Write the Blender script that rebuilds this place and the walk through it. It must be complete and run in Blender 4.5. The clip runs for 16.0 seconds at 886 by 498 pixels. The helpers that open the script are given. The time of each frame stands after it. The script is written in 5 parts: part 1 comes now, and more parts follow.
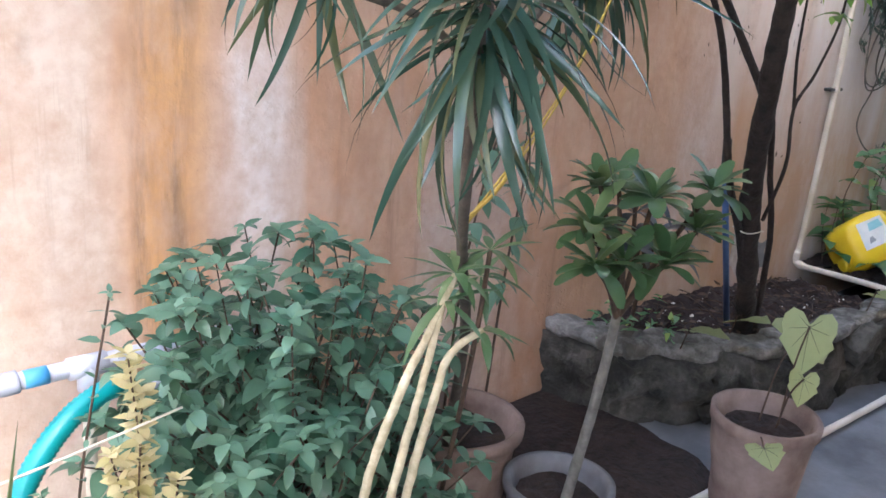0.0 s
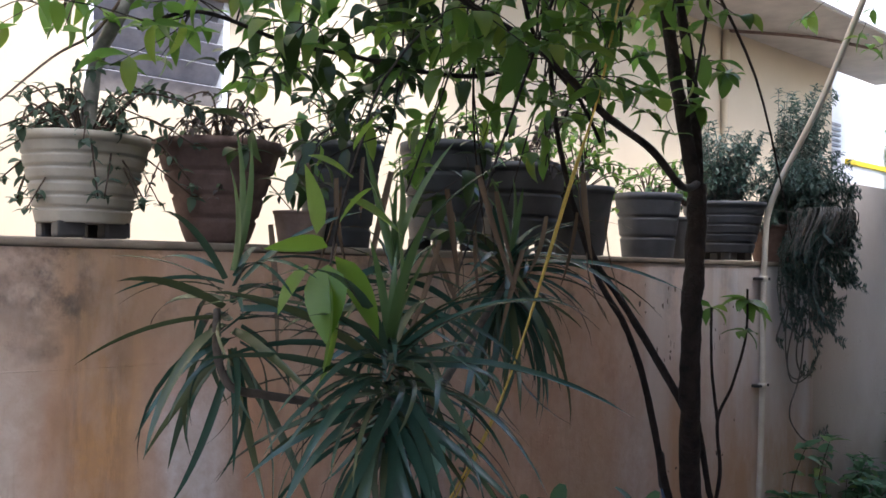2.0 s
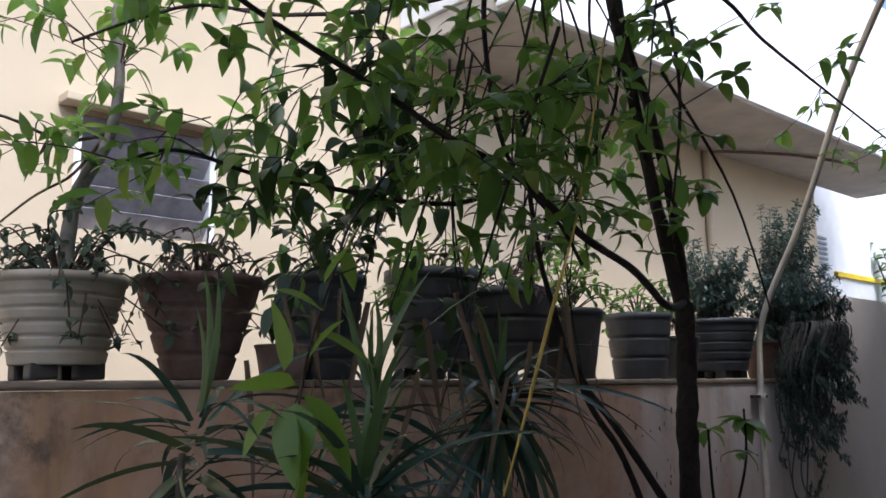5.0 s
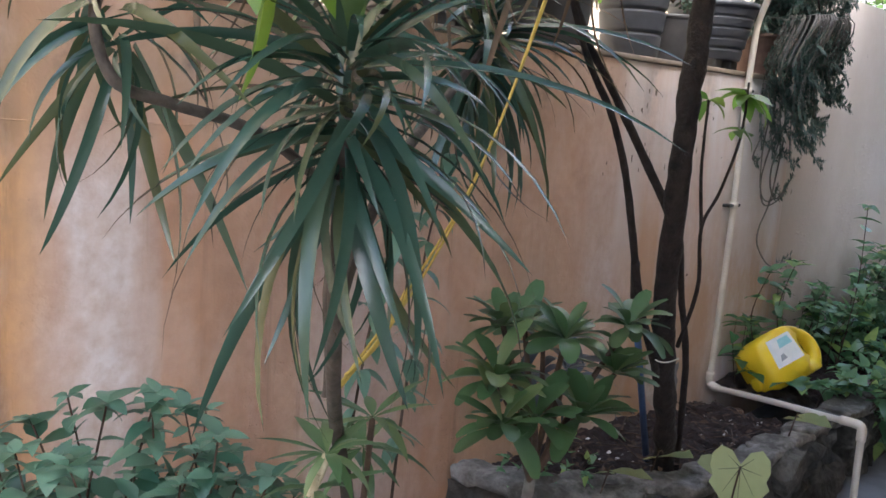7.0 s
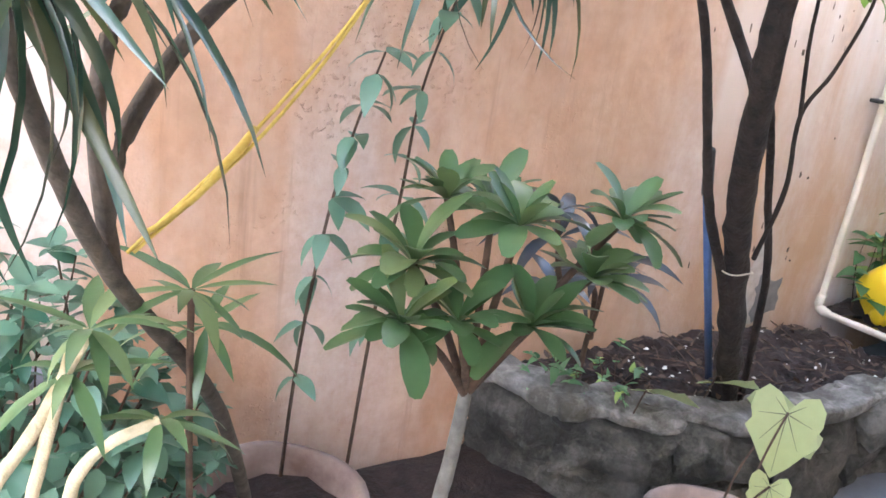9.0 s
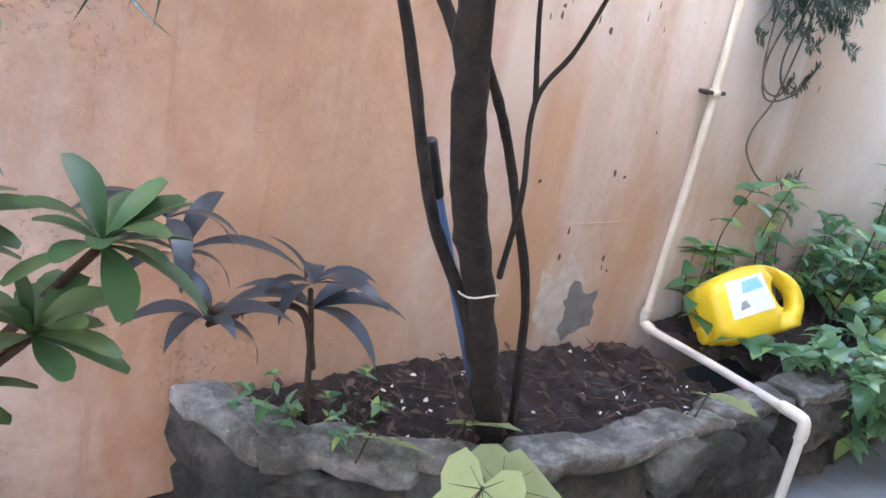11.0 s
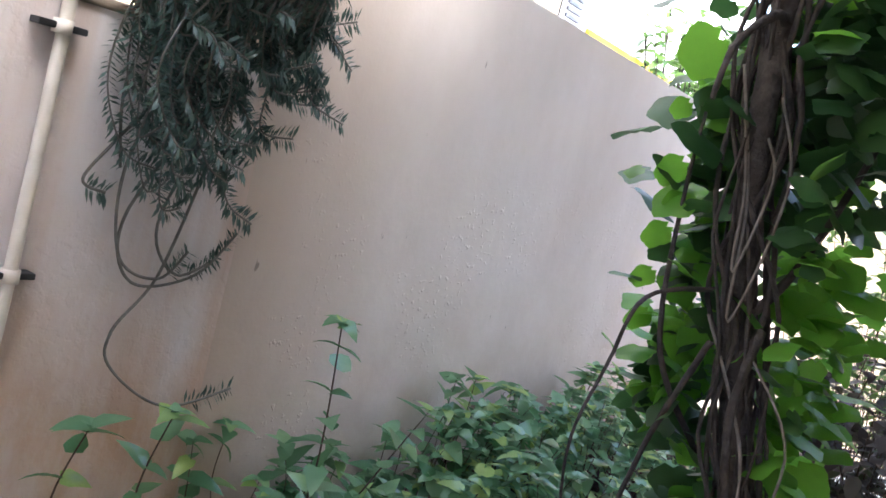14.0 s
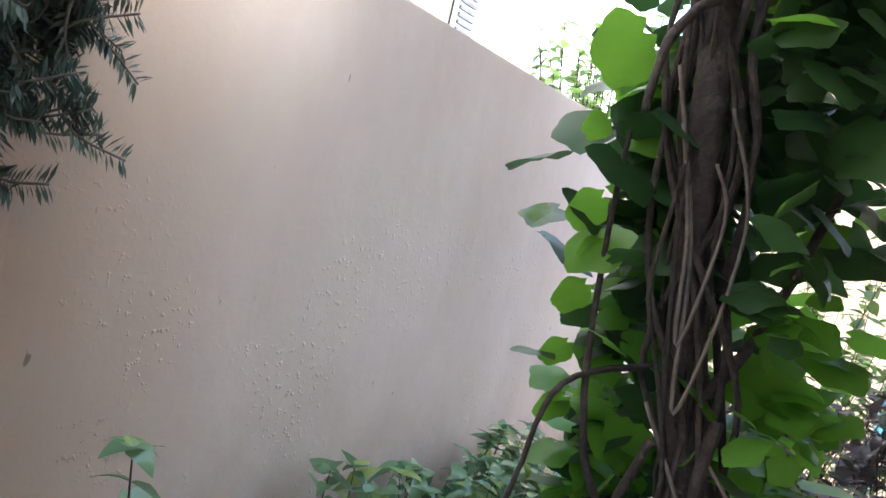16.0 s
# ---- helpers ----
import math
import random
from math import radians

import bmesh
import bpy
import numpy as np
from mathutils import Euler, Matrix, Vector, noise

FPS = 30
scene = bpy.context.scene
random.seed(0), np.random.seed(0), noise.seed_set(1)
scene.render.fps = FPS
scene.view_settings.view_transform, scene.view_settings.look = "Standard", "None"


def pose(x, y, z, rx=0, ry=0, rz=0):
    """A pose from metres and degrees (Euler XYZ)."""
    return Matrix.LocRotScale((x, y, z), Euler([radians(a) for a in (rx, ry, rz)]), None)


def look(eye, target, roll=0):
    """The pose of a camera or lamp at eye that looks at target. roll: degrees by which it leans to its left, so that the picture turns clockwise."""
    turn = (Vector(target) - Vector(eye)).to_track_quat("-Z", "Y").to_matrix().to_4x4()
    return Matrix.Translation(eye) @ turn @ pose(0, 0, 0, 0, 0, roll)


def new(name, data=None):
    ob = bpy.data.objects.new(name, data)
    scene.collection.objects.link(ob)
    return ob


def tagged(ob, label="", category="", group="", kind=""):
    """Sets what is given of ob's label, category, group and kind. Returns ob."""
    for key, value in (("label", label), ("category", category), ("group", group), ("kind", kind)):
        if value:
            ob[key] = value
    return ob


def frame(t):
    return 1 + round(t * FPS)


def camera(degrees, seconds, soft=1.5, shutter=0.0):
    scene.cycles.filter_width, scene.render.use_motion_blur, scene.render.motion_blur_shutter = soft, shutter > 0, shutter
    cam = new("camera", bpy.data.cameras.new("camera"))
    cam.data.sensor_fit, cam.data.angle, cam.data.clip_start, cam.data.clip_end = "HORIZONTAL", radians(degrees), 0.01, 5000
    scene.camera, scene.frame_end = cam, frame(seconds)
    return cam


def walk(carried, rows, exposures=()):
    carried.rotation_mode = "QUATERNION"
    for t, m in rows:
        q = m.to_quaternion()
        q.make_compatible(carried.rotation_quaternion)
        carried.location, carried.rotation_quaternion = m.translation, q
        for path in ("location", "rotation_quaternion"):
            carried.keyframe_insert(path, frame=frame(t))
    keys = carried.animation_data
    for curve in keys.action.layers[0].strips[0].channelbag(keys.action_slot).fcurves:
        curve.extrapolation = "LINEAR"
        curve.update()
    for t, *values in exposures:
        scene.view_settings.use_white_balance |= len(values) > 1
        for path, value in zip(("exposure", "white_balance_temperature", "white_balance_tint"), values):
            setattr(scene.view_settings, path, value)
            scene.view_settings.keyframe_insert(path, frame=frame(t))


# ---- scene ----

cam = camera(53.4, 16.0, 1.6)
PATH = [
    (0, (0.409, 0.277, 1.42), (1.655, 1.72, 0.815), 4.5),
    (0.5, (0.406, 0.266, 1.476), (1.7, 1.719, 1.014), 3.8),
    (1, (0.398, 0.254, 1.521), (1.732, 1.718, 1.246), 2.9),
    (1.5, (0.402, 0.25, 1.545), (1.761, 1.712, 1.408), 2.6),
    (2, (0.422, 0.2, 1.552), (1.772, 1.67, 1.588), 1.1),
    (2.5, (0.426, 0.18, 1.572), (1.775, 1.646, 1.743), -0.1),
    (3, (0.428, 0.163, 1.572), (1.765, 1.609, 1.915), -1.5),
    (3.2, (0.424, 0.16, 1.571), (1.759, 1.59, 1.982), -1.7),
    (5.5, (0.485, 0.25, 1.55), (1.838, 1.707, 1.768), 0.1),
    (6, (0.522, 0.325, 1.475), (1.909, 1.765, 1.523), 1.4),
    (6.5, (0.582, 0.418, 1.428), (2.012, 1.809, 1.288), 2.7),
    (7, (0.61, 0.445, 1.402), (2.045, 1.802, 1.075), 3.7),
    (7.5, (0.661, 0.457, 1.423), (2.08, 1.794, 0.975), 5.1),
    (8, (0.816, 0.478, 1.381), (2.094, 1.92, 0.843), 5.6),
    (8.2, (0.861, 0.458, 1.37), (2.055, 1.95, 0.782), 6.1),
    (10.3, (1.425, 0.462, 1.334), (2.526, 1.996, 0.674), 9.4),
    (10.5, (1.484, 0.462, 1.341), (2.583, 1.994, 0.675), 10.0),
    (11, (1.674, 0.506, 1.337), (2.92, 1.932, 0.691), 11.0),
    (11.5, (1.852, 0.517, 1.344), (3.152, 1.922, 0.765), 11.6),
    (12, (2.089, 0.462, 1.383), (3.44, 1.826, 0.822), 12.8),
    (12.5, (2.255, 0.454, 1.436), (3.62, 1.824, 0.927), 14.2),
    (13, (2.521, 0.532, 1.448), (3.966, 1.857, 1.048), 15.5),
    (13.5, (2.757, 0.56, 1.464), (4.287, 1.804, 1.126), 15.6),
    (14, (2.995, 0.551, 1.486), (4.65, 1.654, 1.269), 15.0),
    (14.5, (3.185, 0.585, 1.506), (4.844, 1.675, 1.258), 14.4),
    (15, (3.355, 0.724, 1.494), (5.117, 1.659, 1.352), 14.2),
    (15.5, (3.465, 0.774, 1.5), (5.233, 1.696, 1.349), 13.2),
    (16, (3.467, 0.772, 1.537), (5.23, 1.709, 1.419), 13.2),
]

walk(cam, [(t, look(eye, target, roll)) for t, eye, target, roll in PATH],
     exposures=[(t, stops, warmth, 10) for t, stops, warmth in ((0.0, 3.5, 6100), (1.0, 2.78, 5950), (2.0, 1.85, 5850), (3.2, 1.12, 5700), (5.5, 1.12, 5950), (6.0, 1.58, 6300), (6.5, 2.25, 6300), (7.0, 3.0, 6250), (7.5, 3.5, 6300), (8.0, 4.1, 6350), (10.5, 4.5, 6200), (11.5, 4.1, 5950), (12.5, 4.05, 6000), (13.2, 3.75, 6050), (14.5, 3.4, 6200), (16.0, 3.35, 6300))])

# ---- daylight: bright overcast over a narrow side yard ----
world = bpy.data.worlds.new("sky")
scene.world = world
world.use_nodes = True
wn = world.node_tree
sky = wn.nodes.new("ShaderNodeTexSky")
sky.sky_type = "NISHITA"
sky.sun_disc = False
SUN_UP, SUN_TURN = radians(52), radians(198)
sky.sun_elevation, sky.sun_rotation = SUN_UP, SUN_TURN
sky.air_density, sky.dust_density = 1.0, 4.0
wn.links.new(sky.outputs[0], wn.nodes["Background"].inputs[0])
wn.nodes["Background"].inputs[1].default_value = 0.15
sun = new("sun", bpy.data.lights.new("sun", "SUN"))
sun.data.energy, sun.data.angle, sun.data.color = 1.5, radians(24), (1.0, 0.985, 0.96)
SUN_DIR = Vector((math.sin(SUN_TURN) * math.cos(SUN_UP), math.cos(SUN_TURN) * math.cos(SUN_UP), math.sin(SUN_UP)))
sun.matrix_world = look(SUN_DIR * 20, (0, 0, 0))


# ---- materials ----
class Nodes:
    """A small builder of node materials."""

    def __init__(self, name, rough=0.8, metal=0.0):
        self.m = bpy.data.materials.new(name)
        self.m.use_nodes = True
        self.t = self.m.node_tree
        self.b = self.t.nodes["Principled BSDF"]
        self.b.inputs["Roughness"].default_value = rough
        self.b.inputs["Metallic"].default_value = metal
        self.co = self.t.nodes.new("ShaderNodeTexCoord").outputs["Object"]

    def link(self, a, b):
        self.t.links.new(a, b)

    def noise(self, scale, detail=4.0, stretch=(1, 1, 1), rough=0.6, shift=(0, 0, 0)):
        mp = self.t.nodes.new("ShaderNodeMapping")
        mp.inputs["Scale"].default_value = stretch
        mp.inputs["Location"].default_value = shift
        self.link(self.co, mp.inputs[0])
        n = self.t.nodes.new("ShaderNodeTexNoise")
        n.inputs["Scale"].default_value, n.inputs["Detail"].default_value = scale, detail
        n.inputs["Roughness"].default_value = rough
        self.link(mp.outputs[0], n.inputs["Vector"])
        return n.outputs["Fac"]

    def ramp(self, fac, stops):
        r = self.t.nodes.new("ShaderNodeValToRGB")
        el = r.color_ramp.elements
        while len(el) < len(stops):
            el.new(0.5)
        for e, (p, c) in zip(el, stops):
            e.position = p
            e.color = (c, c, c, 1) if isinstance(c, (int, float)) else (*c, 1)
        self.link(fac, r.inputs[0])
        return r.outputs[0]

    def mix(self, fac, a, b, mode="MIX"):
        n = self.t.nodes.new("ShaderNodeMix")
        n.data_type, n.blend_type = "RGBA", mode
        for sock, v in ((n.inputs[0], fac), (n.inputs[6], a), (n.inputs[7], b)):
            if isinstance(v, (int, float)):
                sock.default_value = v
            elif isinstance(v, tuple):
                sock.default_value = (*v, 1)
            else:
                self.link(v, sock)
        return n.outputs[2]

    def axis(self, i, lo, hi):
        s = self.t.nodes.new("ShaderNodeSeparateXYZ")
        self.link(self.co, s.inputs[0])
        r = self.t.nodes.new("ShaderNodeMapRange")
        r.inputs[1].default_value, r.inputs[2].default_value = lo, hi
        self.link(s.outputs[i], r.inputs[0])
        return r.outputs[0]

    def math(self, op, a, b):
        n = self.t.nodes.new("ShaderNodeMath")
        n.operation, n.use_clamp = op, True
        for sock, v in ((n.inputs[0], a), (n.inputs[1], b)):
            if isinstance(v, (int, float)):
                sock.default_value = v
            else:
                self.link(v, sock)
        return n.outputs[0]

    def bump(self, fac, strength, distance=0.01):
        n = self.t.nodes.new("ShaderNodeBump")
        n.inputs["Strength"].default_value, n.inputs["Distance"].default_value = strength, distance
        self.link(fac, n.inputs["Height"])
        if self.b.inputs["Normal"].is_linked:
            self.link(self.b.inputs["Normal"].links[0].from_socket, n.inputs["Normal"])
        self.link(n.outputs[0], self.b.inputs["Normal"])

    def colour(self, c):
        if isinstance(c, tuple):
            self.b.inputs["Base Color"].default_value = (*c, 1)
        else:
            self.link(c, self.b.inputs["Base Color"])
        return self


def plain(name, a, b, scale=8.0, rough=0.7, bump=0.15, metal=0.0, grain=60.0, per_object=0.0):
    n = Nodes(name, rough, metal)
    c = n.ramp(n.noise(scale, 6), [(0.3, a), (0.7, b)])
    if per_object:
        info = n.t.nodes.new("ShaderNodeObjectInfo").outputs["Random"]
        c = n.mix(per_object, c, n.ramp(info, [(0.0, tuple(v * 0.6 for v in a)), (1.0, tuple(min(1, v * 1.3) for v in b))]))
    n.colour(c)
    if bump:
        n.bump(n.noise(grain, 5), bump, 0.004)
        n.bump(n.noise(scale * 1.7, 3), bump, 0.012)
    return n.m


def leaf(name, dark, light, rough=0.45, through_light=0.3, yellow=None):
    """Leaf surface: varies from leaf to leaf, lets light through."""
    n = Nodes(name, rough)
    isl = n.t.nodes.new("ShaderNodeNewGeometry").outputs["Random Per Island"]
    obj = n.t.nodes.new("ShaderNodeObjectInfo").outputs["Random"]
    f = n.math("FRACT", n.math("ADD", isl, n.math("MULTIPLY", obj, 0.37)), 0.0)
    stops = [(0.0, dark), (0.8, light)]
    if yellow:
        stops += [(0.93, yellow)]
    c = n.ramp(f, stops)
    c = n.mix(n.math("MULTIPLY", n.noise(45, 3), 0.35), c, tuple(v * 0.5 for v in dark))
    n.colour(c)
    n.bump(n.noise(140, 3), 0.12, 0.002)
    tr = n.t.nodes.new("ShaderNodeBsdfTranslucent")
    tint = n.mix(0.5, c, tuple(min(1, v * 1.6) for v in light))
    n.link(tint, tr.inputs[0])
    mx = n.t.nodes.new("ShaderNodeMixShader")
    mx.inputs[0].default_value = through_light
    n.link(n.b.outputs[0], mx.inputs[1])
    n.link(tr.outputs[0], mx.inputs[2])
    n.link(mx.outputs[0], n.t.nodes["Material Output"].inputs[0])
    return n.m


def wall_paint():
    """Old orange distemper, washed to white in vertical runs, with black mould streaks and a grimy head."""
    n = Nodes("stained_orange_plaster", 0.9)
    c = n.ramp(n.noise(2.2, 5, (1.0, 1, 0.45)), [(0.3, (0.54, 0.30, 0.18)), (0.52, (0.60, 0.385, 0.27)), (0.72, (0.62, 0.46, 0.355))])
    pale_run = n.ramp(n.noise(3.1, 3, (1.0, 1, 0.05), 0.5, (0.37, 0, 0)), [(0.46, 0.0), (0.6, 0.9)])
    low = n.axis(2, 1.45, 0.9)
    c = n.mix(n.math("MULTIPLY", pale_run, low), c, (0.64, 0.555, 0.52))
    orange_run = n.ramp(n.noise(4.5, 3, (1.0, 1, 0.04), 0.5, (2.1, 0, 0)), [(0.52, 0.0), (0.66, 0.75)])
    left = n.axis(0, 2.2, 0.6)
    c = n.mix(n.math("MULTIPLY", orange_run, left), c, (0.60, 0.29, 0.10))
    along = n.math("ADD", n.axis(0, 0.64, 1.84), n.math("MULTIPLY", n.math("SUBTRACT", n.noise(5, 4, (1, 1, 0.3), 0.6, (2, 0, 6)), 0.5), 0.16))
    c = n.mix(n.ramp(along, [(0.33, 0.0), (0.38, 0.7), (0.47, 0.7), (0.53, 0.0)]), c, (0.60, 0.33, 0.13))
    c = n.mix(n.ramp(along, [(0.0, 0.5), (0.18, 0.8), (0.29, 0.75), (0.36, 0.0)]), c, (0.66, 0.58, 0.50))
    c = n.mix(n.math("MULTIPLY", n.axis(2, 1.36, 1.2), n.ramp(along, [(0.52, 0.0), (0.56, 0.85), (0.63, 0.85), (0.67, 0.0)])), c, (0.74, 0.69, 0.68))
    c = n.mix(n.ramp(along, [(0.67, 0.0), (0.69, 0.7), (0.73, 0.6), (0.78, 0.0)]), c, (0.56, 0.29, 0.15))
    mould_run = n.math("MULTIPLY", n.ramp(along, [(0.34, 0.0), (0.37, 0.9), (0.40, 0.2), (0.44, 0.9), (0.48, 0.0)]), n.ramp(n.noise(14, 6, (1.0, 1, 0.14), 0.7, (0, 5, 2)), [(0.43, 0.0), (0.56, 0.95)]))
    c = n.mix(mould_run, c, (0.17, 0.11, 0.07))
    right = n.math("MULTIPLY", n.axis(0, 2.85, 3.5), n.ramp(n.noise(3.6, 4, (1.0, 1, 0.12), 0.55, (5, 0, 2)), [(0.35, 0.25), (0.6, 1.0)]))
    c = n.mix(right, c, (0.72, 0.645, 0.61))
    dark_run = n.ramp(n.noise(16, 5, (1.0, 1, 0.05), 0.7, (1.3, 0, 0)), [(0.56, 0.0), (0.72, 0.6)])
    dark_zone = n.ramp(n.noise(1.9, 4, (1, 1, 0.45), 0.6, (7, 0, 1)), [(0.42, 0.0), (0.56, 1.0)])
    c = n.mix(n.math("MULTIPLY", dark_run, dark_zone), c, (0.15, 0.10, 0.065))
    specks = n.ramp(n.noise(60, 3, (1.0, 1, 0.5)), [(0.68, 0.0), (0.74, 0.8)])
    c = n.mix(n.math("MULTIPLY", specks, n.ramp(n.noise(3, 2), [(0.5, 0.0), (0.65, 0.9)])), c, (0.2, 0.13, 0.09))
    c = n.mix(n.math("MULTIPLY", n.axis(0, 3.9, 4.2), n.ramp(n.noise(6, 4, (1, 1, 0.08), 0.55, (4, 0, 3)), [(0.3, 0.55), (0.6, 0.95)])), c, (0.40, 0.30, 0.21))
    head = n.math("MULTIPLY", n.axis(2, 1.22, 1.40), n.ramp(n.noise(4, 5), [(0.35, 0.2), (0.6, 1.0)]))
    c = n.mix(n.math("MULTIPLY", head, 0.65), c, (0.36, 0.255, 0.165))
    blot = n.math("MULTIPLY", n.math("MULTIPLY", n.axis(0, 1.16, 1.06), n.axis(0, 0.86, 0.95)), n.math("MULTIPLY", n.axis(2, 1.38, 1.47), n.ramp(n.noise(12, 6, (1, 1, 1), 0.65, (1, 4, 4)), [(0.42, 0.0), (0.56, 0.9)])))
    c = n.mix(blot, c, (0.07, 0.062, 0.055))
    mould = n.ramp(n.noise(5, 6, (1, 1, 1), 0.6, (3.3, 0, 4.4)), [(0.56, 0.0), (0.66, 0.85)])
    c = n.mix(n.math("MULTIPLY", mould, n.axis(2, 1.1, 1.45)), c, (0.09, 0.08, 0.07))
    c = n.mix(n.math("MULTIPLY", n.ramp(n.noise(7, 6, (1, 1, 0.7), 0.65, (4, 1, 9)), [(0.42, 0.0), (0.68, 1.0)]), 0.55), c, (0.40, 0.235, 0.15))
    c = n.mix(n.math("MULTIPLY", n.ramp(n.noise(30, 6), [(0.4, 0.0), (0.7, 1.0)]), 0.45), c, (0.42, 0.26, 0.17))
    c = n.mix(n.math("MULTIPLY", right, 0.45), c, (0.70, 0.62, 0.585))
    wash = n.ramp(n.noise(6, 6, (1.0, 1, 0.5), 0.65, (6, 3, 3)), [(0.48, 0.0), (0.7, 0.5)])
    c = n.mix(wash, c, (0.66, 0.50, 0.41))
    streak = n.math("MULTIPLY", n.axis(0, 3.0, 3.5), n.ramp(n.noise(5.5, 4, (1.0, 1, 0.06), 0.6, (3, 0, 7)), [(0.4, 0.15), (0.58, 0.8)]))
    c = n.mix(streak, c, (0.70, 0.68, 0.69))
    grime = n.math("MULTIPLY", n.math("MULTIPLY", n.axis(2, 1.35, 0.75), n.axis(0, 2.2, 2.7)), n.ramp(n.noise(3.4, 6, (1.0, 1, 0.5), 0.65, (9, 2, 5)), [(0.34, 0.15), (0.6, 0.9)]))
    c = n.mix(grime, c, (0.46, 0.30, 0.19))
    bands = n.math("ADD", n.axis(0, 2.9, 3.6), n.math("MULTIPLY", n.math("SUBTRACT", n.noise(4, 4, (1, 1, 0.25), 0.6, (3, 0, 8)), 0.5), 0.12))
    c = n.mix(n.math("MULTIPLY", n.axis(2, 0.85, 1.05), n.ramp(bands, [(0.2, 0.0), (0.25, 0.7), (0.36, 0.6), (0.43, 0.0)])), c, (0.66, 0.59, 0.55))
    c = n.mix(n.math("MULTIPLY", n.axis(2, 1.25, 1.0), n.ramp(bands, [(0.42, 0.0), (0.48, 0.75), (0.62, 0.7), (0.68, 0.0)])), c, (0.50, 0.30, 0.17))
    n.colour(c)
    n.bump(n.noise(120, 4), 0.2, 0.002)
    n.bump(n.noise(9, 5), 0.35, 0.01)
    blister = n.math("MULTIPLY", n.ramp(n.noise(75, 2), [(0.58, 0.0), (0.66, 1.0)]), n.ramp(n.noise(4.2, 2, (1, 1, 1), 0.5, (8, 2, 3)), [(0.52, 0.0), (0.6, 1.0)]))
    n.bump(n.math("MULTIPLY", blister, n.math("MULTIPLY", n.axis(0, 1.5, 1.8), n.axis(0, 2.7, 2.3))), 0.7, 0.012)
    n.bump(n.ramp(n.noise(22, 3), [(0.5, 0.0), (0.56, 1.0)]), 0.15, 0.004)
    return n.m


def cream_paint():
    n = Nodes("dusty_cream_plaster", 0.88)
    c = n.ramp(n.noise(1.3, 5, (1, 1, 0.6)), [(0.35, (0.585, 0.52, 0.475)), (0.65, (0.71, 0.65, 0.615))])
    brown = n.math("MULTIPLY", n.axis(0, 4.85, 4.36), n.ramp(n.noise(3, 4, (1, 1, 0.2)), [(0.3, 0.6), (0.6, 1.0)]))
    c = n.mix(n.math("MULTIPLY", brown, 0.8), c, (0.43, 0.33, 0.24))
    damp = n.math("MULTIPLY", n.axis(2, 1.15, 0.6), n.ramp(n.noise(4, 5), [(0.35, 0.1), (0.65, 0.9)]))
    c = n.mix(n.math("MULTIPLY", damp, 0.6), c, (0.36, 0.27, 0.20))
    marks = n.ramp(n.noise(26, 2, (1.0, 1, 0.4)), [(0.73, 0.0), (0.76, 0.8)])
    c = n.mix(marks, c, (0.16, 0.13, 0.11))
    c = n.mix(n.math("MULTIPLY", n.noise(20, 5), 0.2), c, (0.50, 0.44, 0.39))
    n.colour(c)
    n.bump(n.noise(110, 4), 0.18, 0.002)
    n.bump(n.noise(6, 4), 0.3, 0.012)
    blister = n.math("MULTIPLY", n.ramp(n.noise(48, 2), [(0.6, 0.0), (0.68, 1.0)]), n.ramp(n.noise(2.6, 3, (1, 1, 1), 0.5, (1, 2, 3)), [(0.5, 0.0), (0.62, 1.0)]))
    n.bump(n.math("MULTIPLY", blister, n.axis(2, 1.5, 1.2)), 0.7, 0.008)
    return n.m


ORANGE, CREAM = wall_paint(), cream_paint()
COPING = plain("grimy_cement", (0.16, 0.13, 0.10), (0.36, 0.29, 0.22), 6, 0.95, 0.4)
CONCRETE = plain("yard_concrete", (0.09, 0.095, 0.105), (0.22, 0.23, 0.25), 3.5, 0.75, 0.25)


def rubble(name, moss, pale):
    """Old cement rubble, blotched black and green with damp."""
    n = Nodes(name, 0.95)
    c = n.ramp(n.noise(9, 7, (1, 1, 1), 0.7), [(0.36, tuple(v * 0.3 for v in pale)), (0.68, pale)])
    c = n.mix(n.ramp(n.noise(4.5, 6, (1, 1, 1), 0.7, (2, 5, 1)), [(0.42, 0.0), (0.56, 0.92)]), c, moss)
    c = n.mix(n.ramp(n.noise(45, 4), [(0.55, 0.0), (0.7, 0.6)]), c, tuple(v * 0.35 for v in pale))
    n.colour(c)
    n.bump(n.noise(70, 6), 0.8, 0.006)
    n.bump(n.noise(14, 5), 0.9, 0.03)
    return n.m


# Front stones: moss, plus shade painted in by a darker cement than the rim.
STONE = rubble("mossy_shaded_rubble_cement", (0.018, 0.017, 0.013), (0.14, 0.13, 0.11))
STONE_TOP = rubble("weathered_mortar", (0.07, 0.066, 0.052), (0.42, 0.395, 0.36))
SOIL = plain("damp_leafy_soil", (0.006, 0.0035, 0.003), (0.034, 0.019, 0.015), 26, 0.95, 0.9)
HOUSE = plain("pale_yellow_house_paint", (0.42, 0.35, 0.255), (0.50, 0.425, 0.315), 1.2, 0.85, 0.1)
HOUSE_WHITE = plain("streaked_white_paint", (0.60, 0.62, 0.66), (0.80, 0.81, 0.84), 2.5, 0.85, 0.1)
SOFFIT = plain("grey_soffit_cement", (0.34, 0.31, 0.28), (0.50, 0.46, 0.41), 3, 0.9, 0.2)
SLAT_GLASS = plain("dusty_louvre_glass", (0.16, 0.16, 0.19), (0.28, 0.28, 0.32), 14, 0.35, 0.05)
